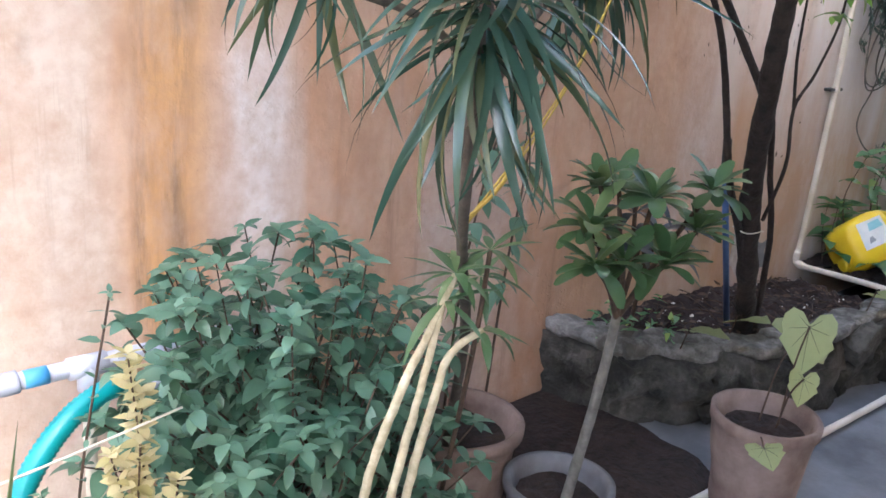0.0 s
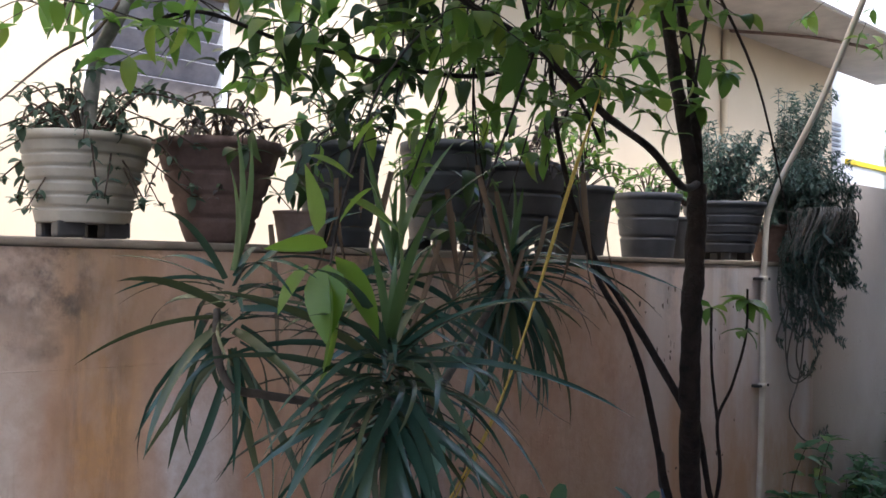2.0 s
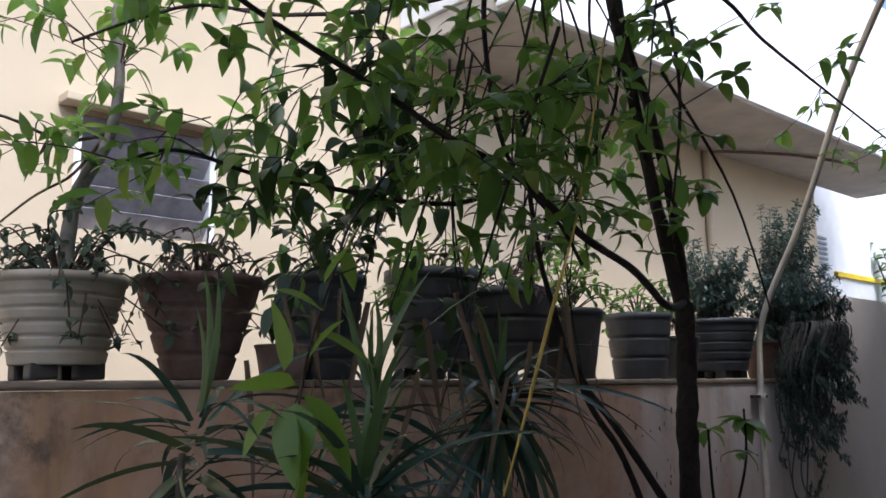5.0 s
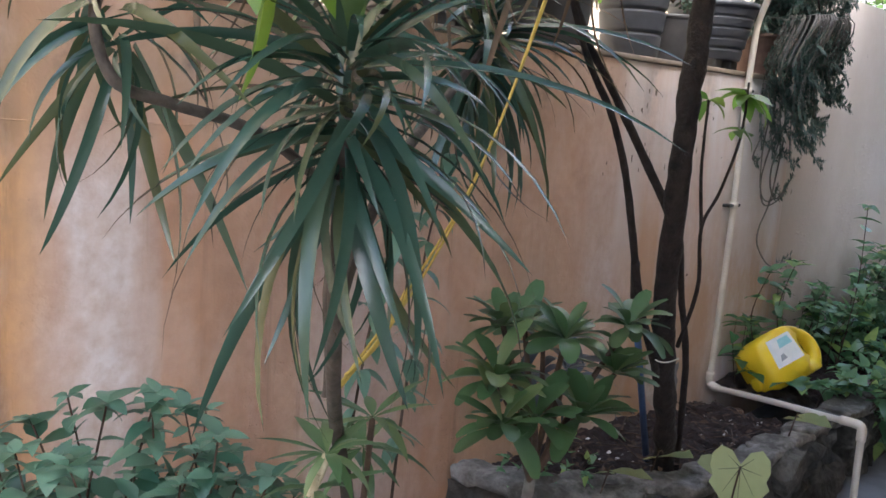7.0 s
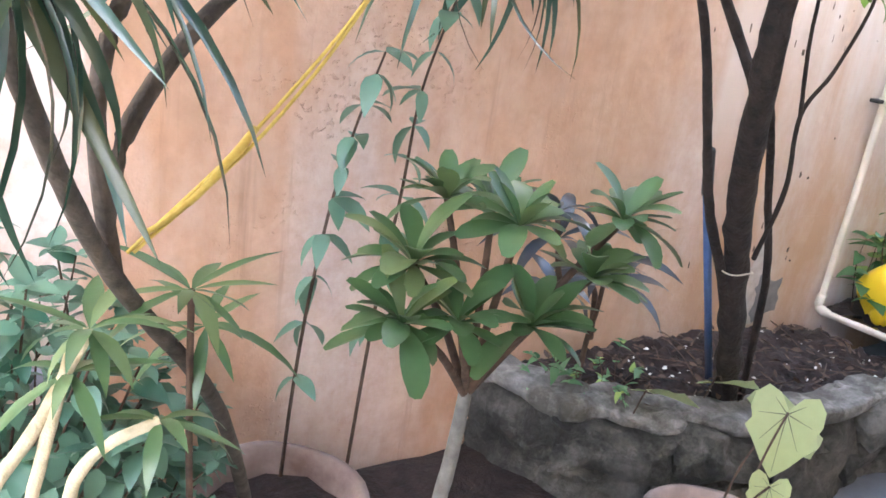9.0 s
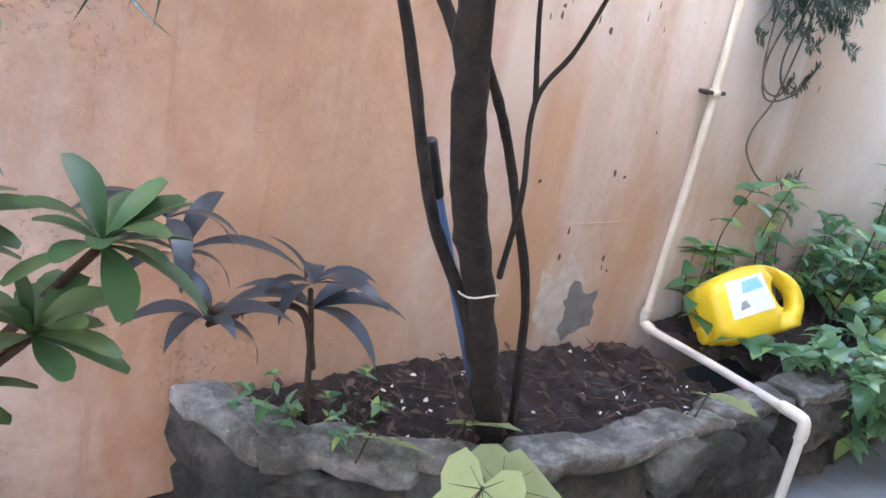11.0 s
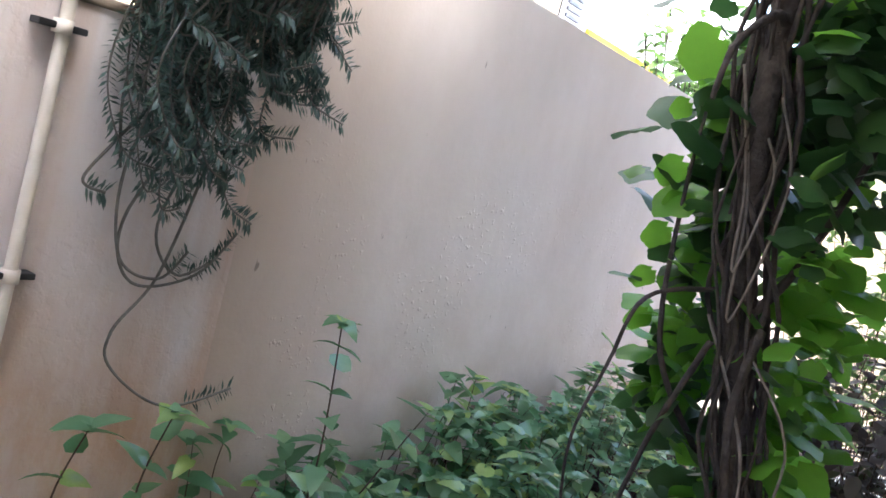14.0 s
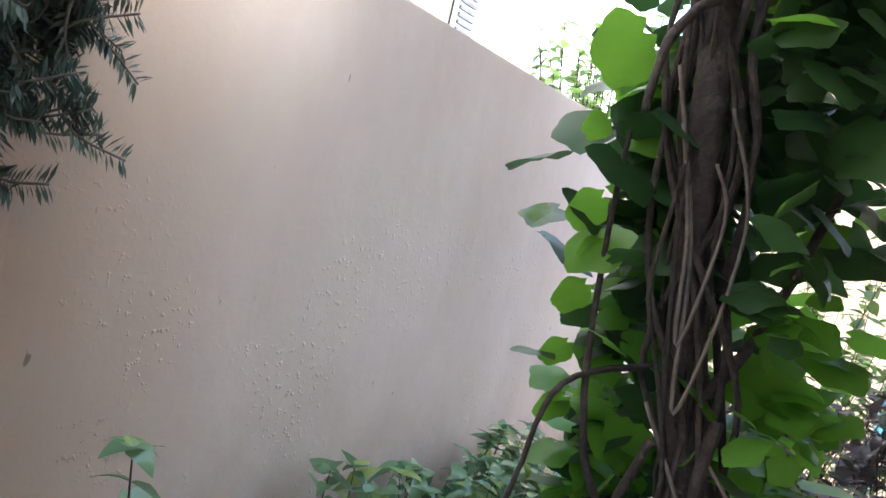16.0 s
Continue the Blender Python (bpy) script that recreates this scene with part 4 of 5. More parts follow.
def leafy_stems(base, tips, geo_stem, geo_leaf, lf, rng, gap=0.045, r=0.003, start=0.25, sag=0.05, pair=True, spread=0.9, tuft=4, jit=0.0):
    """Stems from a base to tips, with leaves in pairs and a tuft at the end."""
    for tip in tips:
        b = Vector(base) + Vector((rng.uniform(-0.5, 0.5), rng.uniform(-0.5, 0.5), 0)) * jit
        t = Vector(tip)
        mid = b.lerp(t, 0.5) + Vector((rng.uniform(-0.04, 0.04), rng.uniform(-0.04, 0.04), sag))
        line = spline([b, mid, t], 7)
        geo_stem.add(tube(line, r, r * 0.5, 4))
        total = (t - b).length
        n = max(2, int(total * (1 - start) / gap))
        turn = rng.uniform(0, 3)
        for i in range(n):
            s = start + (1 - start) * (i + 0.5) / n
            u = s * (len(line) - 1)
            q = line[int(u)].lerp(line[min(int(u) + 1, len(line) - 1)], u - int(u))
            d = (line[min(int(s * (len(line) - 1)) + 1, len(line) - 1)] - line[max(int(s * (len(line) - 1)) - 1, 0)]).normalized()
            turn += 1.57
            side = d.cross(Vector((math.cos(turn), math.sin(turn), 0.3))).normalized()
            for sg in ((1, -1) if pair else (1,)):
                if rng.random() < 0.12:
                    continue
                w = side * sg * spread + d * rng.uniform(0.1, 0.7) + Vector((rng.uniform(-0.3, 0.3), rng.uniform(-0.3, 0.3), rng.uniform(-0.6, 0.3)))
                geo_leaf.add(rng.choice(lf), aim(q, w, rng.uniform(-0.5, 0.5), rng.uniform(0.7, 1.15)))
        for k in range(tuft):
            a = turn + k * 6.283 / max(tuft, 1)
            w = Vector((math.cos(a), math.sin(a), rng.uniform(0.0, 0.7)))
            geo_leaf.add(rng.choice(lf), aim(t, w, rng.uniform(-0.3, 0.3), rng.uniform(0.6, 1.0)))


def blades(n, lengths, ratio, kind, droops, rows=4, seed=0, fold=0.25):
    r = random.Random(seed)
    out = []
    for k in range(n):
        ln = r.uniform(*lengths)
        out.append(blade(ln, ln * ratio * r.uniform(0.85, 1.15), kind, rows, r.uniform(*droops), fold))
    return out


def bushy(name, base, tips, label, category, leaf_mat, stem_mat, lf, seed, **kw):
    th = thing(name, base, label, category)
    gs, gl = Geo(), Geo()
    leafy_stems(base, tips, gs, gl, lf, random.Random(seed), **kw)
    part("stem_mass", gs, stem_mat, th)["kind"] = "stuff"
    part("foliage", gl, leaf_mat, th)["kind"] = "stuff"
    return th


# mint-like bush
rng = random.Random(31)
tips = []
while len(tips) < 230:
    x, y, z = rng.uniform(0.80, 1.50), rng.uniform(1.22, 1.88), rng.uniform(0.28, 1.02)
    u, v, w = (x - 1.14) / 0.36, (y - 1.52) / 0.36, (z - 0.52) / 0.46
    top = 1.02 - 0.22 * abs(x - 1.1) - 0.1 * abs(y - 1.6)
    if u * u + v * v + w * w < 1.05 and u * u + v * v + w * w > 0.35 and z < top:
        tips.append((x, y, z))
bushy("mint_bush", (1.15, 1.55, GROUND + 0.02), tips, "dense green mint-like bush with soft oval leaves", "bush", MINT, TWIG, blades(8, (0.036, 0.062), 0.52, "ovate", (0.2, 1.0), 5, 5), 33, gap=0.036, start=0.45, jit=0.3, tuft=5)

# pale variegated shrub: upright wands thick with small leaves
tips = [(0.775, 1.29, 0.93), (0.80, 1.31, 0.86), (0.745, 1.28, 0.80), (0.83, 1.27, 0.74), (0.77, 1.24, 0.68), (0.86, 1.3, 0.66), (0.71, 1.27, 0.66), (0.90, 1.27, 0.58), (0.80, 1.2, 0.58)]
bushy("variegated_shrub", (0.80, 1.28, GROUND + 0.02), tips, "slender shrub with crowded cream-yellow variegated leaves", "shrub", VARIEG, TWIG, blades(6, (0.02, 0.034), 0.55, "ovate", (-0.4, 0.5), 4, 6), 34, gap=0.0085, start=0.3, tuft=5, sag=0.0, jit=0.06)
bushy("weedy_shoots", (0.72, 1.35, GROUND + 0.02), [(0.68, 1.36, 0.72), (0.74, 1.3, 0.66), (0.62, 1.3, 0.6), (0.77, 1.33, 1.0), (0.66, 1.25, 0.62), (0.9, 1.22, 0.55)], "thin green weedy shoots beside the shrub", "weeds", MINT, TWIG, blades(5, (0.02, 0.035), 0.45, "ovate", (0.2, 0.8), 4, 7), 35, gap=0.03, start=0.3, tuft=4, jit=0.1)

# succulent strap leaf close to the edge of the yard
aloe = thing("agave_plant", (0.55, 1.0, GROUND), "broad fleshy green agave leaf", "plant")
for k, (dx, dy, ln) in enumerate(((0.0, 0.02, 0.93), (-0.14, 0.06, 0.8), (-0.08, 0.15, 0.85))):
    put_leaf(Geo().add(blade(ln, 0.06, "strap", 8, 0.25, 0.5)).mesh("leaf", DRAC_UP), aim((0.55, 1.0, GROUND), (dx, dy, 1), k * 2.0), aloe)

# pale scarred stems with a whorl of narrow leaves
wst = thing("frangipani_seedling", (1.18, 1.34, GROUND), "cluster of pale scarred leaning stems with narrow leaves", "plant")
for line in ([(1.16, 1.36, 0.16), (1.13, 1.26, 0.60), (1.145, 1.2, 0.82), (1.19, 1.2, 0.90), (1.235, 1.2, 0.99)], [(1.2, 1.36, 0.16), (1.17, 1.24, 0.60), (1.185, 1.2, 0.82), (1.22, 1.2, 0.97)], [(1.25, 1.36, 0.16), (1.21, 1.25, 0.58), (1.215, 1.2, 0.80), (1.24, 1.2, 0.86), (1.30, 1.2, 0.885)]):
    part("stem", Geo().add(tube(spline(line, 10), 0.0085, 0.0055, 8, 0.25)), PALESTEM, wst)
narrow = leaf_set("leaf", "lance", (0.08, 0.13), 0.017, 5, (0.3, 1.2), SPOON, 4, 9)
rng = random.Random(40)
for c, n in (((1.235, 1.2, 0.99), 12), ((1.22, 1.2, 0.95), 8), ((1.30, 1.2, 0.885), 9), ((1.34, 1.24, 1.0), 12), ((1.38, 1.3, 0.93), 12)):
    for k in range(n):
        a = k * 2.4
        put_leaf(rng.choice(narrow), aim(c, (math.cos(a), math.sin(a), rng.uniform(-0.3, 0.9)), 0, rng.uniform(0.7, 1.1)), wst)
part("stem", Geo().add(tube(spline([(1.42, 1.4, 0.42), (1.36, 1.28, 0.8), (1.34, 1.24, 1.0)], 6), 0.005, 0.004, 6)), TWIG, wst)

# desert rose in the grey tub
rose = thing("desert_rose", (1.72, 1.32, GROUND + 0.2), "desert rose with a smooth grey stem and glossy spoon leaves", "plant")
part("stem", Geo().add(tube(spline([(1.725, 1.335, 0.33), (1.735, 1.31, 0.52), (1.74, 1.29, 0.68), (1.735, 1.275, 0.80)], 8), 0.0125, 0.0095, 10, 0.1)), GREYSTEM, rose)
spoons = leaf_set("leaf", "spoon", (0.07, 0.105), 0.03, 7, (0.2, 1.2), SPOON, 8, 11, 0.28)
rng = random.Random(41)
HEADS = [(1.66, 1.22, 0.93), (1.86, 1.21, 0.97), (1.92, 1.23, 1.04), (1.81, 1.37, 1.02), (1.62, 1.27, 0.99), (1.75, 1.24, 1.04), (1.76, 1.20, 0.92), (1.58, 1.22, 0.94), (1.70, 1.33, 1.05)]
for h in HEADS:
    hv = Vector(h)
    part("branch", Geo().add(tube(spline([(1.735, 1.275, 0.79), Vector((1.735, 1.27, 0.85)).lerp(hv, 0.5) - Vector((0, 0, 0.015)), hv], 6), 0.006, 0.0045, 8)), TWIG, rose)
    d = (hv - Vector((1.735, 1.27, 0.82))).normalized()
    for k in range(19):
        a = k * 2.4 + rng.uniform(-0.2, 0.2)
        e = 1.1 - 1.6 * k / 19
        w = Vector((math.cos(a) * math.cos(e), math.sin(a) * math.cos(e), math.sin(e))) + d * 0.45
        put_leaf(rng.choice(spoons), aim(hv, w, rng.uniform(-0.3, 0.3), rng.uniform(0.75, 1.1)), rose)

# dark long-leaved shrub in the raised bed
dk = thing("bronze_leaf_shrub", (2.5, 1.76, SOILZ), "small shrub with long dark bronze-green leaves on brown stems", "shrub")
longs = leaf_set("leaf", "lance", (0.15, 0.22), 0.043, 8, (0.8, 2.0), DARKLEAF, 6, 13, 0.25)
rng = random.Random(43)
for line, heads in (([(2.56, 1.84, 0.35), (2.53, 1.81, 0.5), (2.49, 1.76, 0.62), (2.45, 1.72, 0.73)], ((2.45, 1.72, 0.74), (2.47, 1.74, 0.68))), ([(2.53, 1.80, 0.52), (2.47, 1.76, 0.66), (2.36, 1.70, 0.72), (2.22, 1.63, 0.735)], ((2.22, 1.63, 0.74),)), ([(2.28, 1.66, 0.73), (2.19, 1.60, 0.79), (2.11, 1.55, 0.93)], ((2.11, 1.55, 0.94), (2.14, 1.57, 0.88)))):
    part("stem", Geo().add(tube(spline(line, 7), 0.008, 0.005, 7, 0.1)), TWIG, dk)
    for h in heads:
        for k in range(7):
            a = k * 2.4 + rng.uniform(-0.4, 0.4)
            put_leaf(rng.choice(longs), aim(h, (math.cos(a), math.sin(a) * 0.6 - 0.2, rng.uniform(0.1, 1.6)), rng.uniform(-0.3, 0.3), rng.uniform(0.6, 1.05)), dk)

# small weeds on the end of the planter
weed = blades(5, (0.022, 0.04), 0.75, "heart", (0.1, 0.7), 4, 57, 0.2)
for (wx, wy), n in (((2.46, 1.84), 9), ((2.52, 1.74), 7), ((2.66, 1.80), 5)):
    bushy("planter_weed", (wx, wy, SOILZ - 0.01), [(wx + 0.07 * math.cos(k * 2.4), wy + 0.06 * math.sin(k * 2.4), 0.40 + 0.022 * (k % 4)) for k in range(n)], "small pale green weed sprouting from the planter soil", "weed", CREEPER, TWIG, weed, 58 + n, gap=0.03, r=0.0014, start=0.4, tuft=3, sag=0.01)

# thin seedling against the wall
seed_th = thing("wall_seedling", (1.7, 1.72, GROUND), "tall thin seedling with a few drooping oval leaves", "plant")
gs = Geo()
ovals = leaf_set("leaf", "ovate", (0.06, 0.09), 0.036, 5, (0.5, 1.3), MINT, 4, 15)
rng = random.Random(44)
for line in ([(1.69, 1.72, GROUND + 0.03), (1.71, 1.72, 0.6), (1.735, 1.71, 0.87), (1.765, 1.70, 1.04), (1.81, 1.70, 1.18)], [(1.84, 1.74, GROUND + 0.03), (1.86, 1.72, 0.7), (1.88, 1.71, 0.93), (1.89, 1.70, 1.12), (1.93, 1.68, 1.3)]):
    ln = spline(line, 6)
    part("stem", Geo().add(tube(ln, 0.004, 0.002, 5)), TWIG, seed_th)
    for q in ln[6::2]:
        for k in range(3):
            a = rng.uniform(0, 6.28)
            put_leaf(rng.choice(ovals), aim(q, (math.cos(a), math.sin(a) * 0.6 - 0.1, rng.uniform(-0.5, 0.3)), 0, rng.uniform(0.6, 1.1)), seed_th)

# caladium in the clay pot
HEART = ((0.0, -0.03), (0.16, -0.26), (0.36, -0.33), (0.50, -0.16), (0.52, 0.06), (0.46, 0.22), (0.52, 0.36), (0.37, 0.54), (0.2, 0.78), (0.0, 1.0))


def heart_leaf(size, curl=0.25):
    """A pointed heart-shaped leaf from its stalk at the origin along +Y, folded along the midrib and wavy at the edge."""
    edge = list(HEART) + [(-x, y) for x, y in HEART[-2:0:-1]]
    vs, fs = [], []
    n = len(edge)
    for ring in (1.0, 0.55):
        for k, (x, y) in enumerate(edge):
            x, y = x * ring, 0.12 + (y - 0.12) * ring
            z = 0.22 * abs(x) - curl * (x * x + 0.7 * y * y) + (0.025 * math.sin(k * 2.3) if ring == 1.0 else 0)
            vs.append((x * size, y * size, z * size))
    vs.append((0, 0.12 * size, -0.01 * size))
    for k in range(n):
        k2 = (k + 1) % n
        fs += [(k, k2, n + k2, n + k), (n + k, n + k2, 2 * n)]
    return vs, fs


def heart_veins(size, curl=0.25):
    """Raised dark veins that fan out from the stalk."""
    g = Geo()
    for x, y in ((0, 0.93), (0.27, 0.5), (-0.27, 0.5), (0.38, 0.12), (-0.38, 0.12), (0.22, -0.16), (-0.22, -0.16)):
        ln = []
        for i in range(6):
            px, py = x * i / 5, 0.03 + (y - 0.03) * i / 5
            ln.append(Vector((px, py, 0.22 * abs(px) - curl * (px * px + 0.7 * py * py) + 0.012)) * size)
        g.add(tube(ln, 0.008 * size, 0.003 * size, 4))
    return g


def caladium_leaf(tip, way, roll, size, parent):
    lf = put_leaf(Geo().add(heart_leaf(size)).mesh("leaf", CALAD), aim(tip, way, roll), parent)
    v = new("vein", heart_veins(size).mesh("vein", VEIN))
    v.parent = lf
    v["label"] = "dark purple-green veins"
    return lf


VEIN = plain("purple_green_vein", (0.05, 0.07, 0.03), (0.10, 0.09, 0.05), 30, 0.6, 0.05)
cal = thing("caladium", (2.29, 1.215, GROUND + 0.26), "caladium with pale lime heart-shaped leaves and dark veins", "plant")
for base, tip, size, way, roll in (((2.34, 1.2, 0.40), (2.47, 1.235, 0.635), 0.125, (-0.36, -0.18, -0.8), 0.1), ((2.33, 1.2, 0.40), (2.38, 1.18, 0.535), 0.07, (-0.36, -0.2, -0.8), -0.2), ((2.22, 1.18, 0.40), (2.17, 1.14, 0.43), 0.08, (-0.6, -0.6, 0.0), 0.2), ((2.34, 1.25, 0.40), (2.62, 1.34, 0.52), 0.15, (0.85, -0.3, -0.15), 0.5)):
    part("stalk", Geo().add(tube(spline([base, (Vector(base) + Vector(tip)) / 2 + Vector((-0.01, 0, 0.03)), tip], 5), 0.0028, 0.002, 5)), TWIG, cal)
    caladium_leaf(tip, way, roll, size, cal)
for c, w in (((2.80, 1.60, 0.45), (0.9, -0.2, -0.05)), ((2.58, 1.62, 0.455), (0.8, -0.4, -0.1)), ((3.42, 1.46, 0.47), (0.8, -0.5, -0.15))):
    g = thing("low_leaf", (c[0], c[1], SOILZ), "single low pale green leaf lying over the planter rim", "leaf", "leaves over the rim")
    part("stalk", Geo().add(tube(spline([(c[0] - 0.03, c[1] + 0.03, SOILZ), (c[0] - 0.01, c[1] + 0.01, c[2] + 0.015), c], 3), 0.0025, 0.002, 5)), TWIG, g)
    caladium_leaf(c, w, -0.5, 0.12, g)

# ---- the tree in the raised bed ----
tree = thing("garden_tree", (2.88, 1.65, SOILZ), "slender dark-barked tree with pointed green leaves on long arching branches", "tree")
part("trunk", Geo().add(tube(spline([(2.925, 1.665, 0.33), (2.885, 1.645, 0.42), (2.80, 1.61, 0.58), (2.705, 1.585, 0.8), (2.62, 1.55, 0.95), (2.52, 1.495, 1.2), (2.475, 1.465, 1.42), (2.475, 1.455, 1.6), (2.48, 1.455, 1.78)], 8), 0.033, 0.025, 16, 0.28)), BARK, tree)
ARMS = [
    ([(2.482, 1.455, 1.74), (2.42, 1.48, 2.02), (2.36, 1.5, 2.33), (2.27, 1.5, 2.63), (2.2, 1.5, 3.0)], 0.021, 0.012),
    ([(2.482, 1.455, 1.75), (2.49, 1.48, 2.04), (2.44, 1.5, 2.29), (2.35, 1.52, 2.56), (2.3, 1.5, 3.0)], 0.017, 0.010),
    ([(2.88, 1.64, 0.40), (2.72, 1.605, 0.7), (2.6, 1.6, 0.89), (2.535, 1.6, 1.05), (2.46, 1.6, 1.25), (2.37, 1.6, 1.4), (2.22, 1.6, 1.57), (2.1, 1.62, 1.9), (2.05, 1.62, 2.3)], 0.013, 0.006),
    ([(2.54, 1.505, 1.15), (2.48, 1.56, 1.29), (2.36, 1.6, 1.46), (2.24, 1.6, 1.57), (2.12, 1.6, 1.75)], 0.012, 0.007),
    ([(2.96, 1.64, 0.34), (2.87, 1.6, 0.7), (2.76, 1.58, 0.93), (2.66, 1.545, 1.08), (2.55, 1.505, 1.2)], 0.010, 0.008),
    ([(2.75, 1.57, 0.79), (2.69, 1.5, 0.97), (2.675, 1.5, 1.13), (2.73, 1.49, 1.22), (2.77, 1.47, 1.36), (2.74, 1.45, 1.5)], 0.006, 0.003),
    ([(2.675, 1.5, 1.13), (2.64, 1.5, 1.28), (2.60, 1.48, 1.45)], 0.005, 0.003),
    ([(2.49, 1.46, 1.78), (2.16, 1.3, 1.74), (2.04, 1.3, 1.81), (1.86, 1.3, 1.87), (1.68, 1.3, 1.96), (1.51, 1.3, 2.0), (1.33, 1.3, 2.06), (1.19, 1.3, 2.1), (1.01, 1.3, 2.16)], 0.010, 0.004),
    ([(2.05, 1.62, 2.1), (1.85, 1.6, 1.99), (1.66, 1.6, 1.96), (1.46, 1.6, 1.96), (1.3, 1.6, 1.96), (1.13, 1.6, 1.98), (1.02, 1.6, 1.93)], 0.007, 0.003),
    ([(2.3, 1.5, 2.5), (2.6, 1.4, 2.66), (2.92, 1.4, 2.6), (3.3, 1.4, 2.54), (3.85, 1.4, 2.46)], 0.008, 0.003),
    ([(1.95, 1.5, 2.75), (1.71, 1.4, 2.41), (1.71, 1.4, 2.19), (1.77, 1.4, 2.02), (1.92, 1.4, 1.91), (1.99, 1.4, 1.83)], 0.006, 0.004),
    ([(2.25, 1.5, 2.7), (1.9, 1.45, 2.6), (1.5, 1.3, 2.45), (1.2, 1.2, 2.35), (0.9, 1.1, 2.2)], 0.008, 0.003),
    ([(2.25, 1.5, 2.7), (1.95, 1.9, 2.6), (1.6, 2.0, 2.5), (1.3, 1.9, 2.4), (1.05, 1.9, 2.25)], 0.008, 0.003),
    ([(2.35, 1.5, 2.4), (2.15, 1.45, 2.35), (1.9, 1.4, 2.22), (1.75, 1.35, 2.1)], 0.007, 0.003),
    ([(2.3, 1.5, 2.6), (2.2, 1.3, 2.5), (2.1, 1.2, 2.2), (2.05, 1.2, 1.95)], 0.006, 0.003),
    ([(2.35, 1.52, 2.5), (2.4, 1.6, 2.3), (2.3, 1.7, 2.05), (2.25, 1.75, 1.9)], 0.006, 0.003),
    ([(2.0, 1.6, 2.3), (1.6, 1.5, 2.05), (1.3, 1.3, 1.85), (1.15, 1.16, 1.72), (1.06, 1.08, 1.62), (1.02, 1.05, 1.53)], 0.003, 0.0015),
    ([(2.44, 1.5, 2.3), (2.6, 1.6, 2.3), (2.8, 1.7, 2.25)], 0.005, 0.002),
]
for line, r0, r1 in ARMS:
    part("branch", Geo().add(tube(spline(line, 7), r0, r1, 8, 0.2)), BARK, tree)
part("wire", Geo().add(tube([Vector((2.72 + 0.043 * math.cos(a / 3), 1.593 + 0.043 * math.sin(a / 3), 0.76 + 0.004 * math.sin(a))) for a in range(20)], 0.0018, 0.0018, 4)), PVC, tree, "white tie wire")
tl = blades(8, (0.06, 0.10), 0.40, "ovate", (0.2, 1.2), 5, 17)
rng = random.Random(50)
gs, gl = Geo(), Geo()
for line, r0, r1 in ARMS[7:16] + ARMS[17:] + [ARMS[0], ARMS[1]]:
    ln = spline(line, 7)
    hi = [q for q in ln if q.z > 1.88]
    if line[-1] == (1.02, 1.6, 1.93):
        hi = hi[::4]
    for q in hi[1::1]:
        for k in range(0 if rng.random() < (0.6 if q.x > 1.95 else 0.3) else 1 if rng.random() < 0.7 else 2):
            a = rng.uniform(0, 6.28)
            tip = q + Vector((math.cos(a) * 0.8, math.sin(a) * 0.8, rng.uniform(-0.75, 0.55))) * rng.uniform(0.10, 0.26)
            if 1.85 < tip.z < 2.86 and 0.75 < tip.y < 2.6:
                leafy_stems(q, [tip], gs, gl, tl, rng, gap=0.055, r=0.0018, start=0.3, sag=0.015, pair=True, tuft=3, spread=0.8)
for k in range(60):
    tip = Vector((rng.uniform(1.25, 2.15), rng.uniform(1.45, 2.2), rng.uniform(1.75, 2.62)))
    leafy_stems(tip + Vector((rng.uniform(0.0, 0.25), rng.uniform(-0.1, 0.1), rng.uniform(0.05, 0.3))), [tip], gs, gl, tl, rng, gap=0.05, r=0.0018, start=0.2, sag=0.01, tuft=3, spread=0.8)
for q, n in (((2.74, 1.45, 1.47), 9), ((2.77, 1.47, 1.38), 5), ((2.60, 1.48, 1.45), 4)):
    for k in range(n):
        a = k * 2.4
        gl.add(rng.choice(tl), aim(q, (math.cos(a), math.sin(a), rng.uniform(-0.7, 0.5)), rng.uniform(-0.5, 0.5), 1.15))
for k in range(24):
    p = Vector((rng.uniform(1.6, 2.45), rng.uniform(1.3, 1.75), rng.uniform(2.3, 2.85)))
    q = p + Vector((rng.uniform(-0.3, 0.25), rng.uniform(-0.15, 0.15), -rng.uniform(0.3, 0.85)))
    gs.add(tube(spline([p, p.lerp(q, 0.5) + Vector((rng.uniform(-0.07, 0.07), 0, rng.uniform(-0.05, 0.05))), q], 6), rng.uniform(0.0025, 0.005), 0.0015, 5))
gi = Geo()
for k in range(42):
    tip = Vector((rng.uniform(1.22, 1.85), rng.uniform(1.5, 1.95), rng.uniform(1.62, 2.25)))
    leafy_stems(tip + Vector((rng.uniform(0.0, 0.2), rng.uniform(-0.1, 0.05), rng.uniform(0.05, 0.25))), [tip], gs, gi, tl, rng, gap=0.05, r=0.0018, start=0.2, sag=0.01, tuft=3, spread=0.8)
part("inner_foliage", gi, INNERLEAF, tree, "leaves deep in the crown, coloured dark for shade")["kind"] = "stuff"
part("stem_mass", gs, BARK, tree)["kind"] = "stuff"
part("crown", gl, TREELEAF, tree)["kind"] = "stuff"
bigs = leaf_set("leaf", "ovate", (0.10, 0.13), 0.052, 6, (0.1, 0.7), BRIGHT, 5, 19)
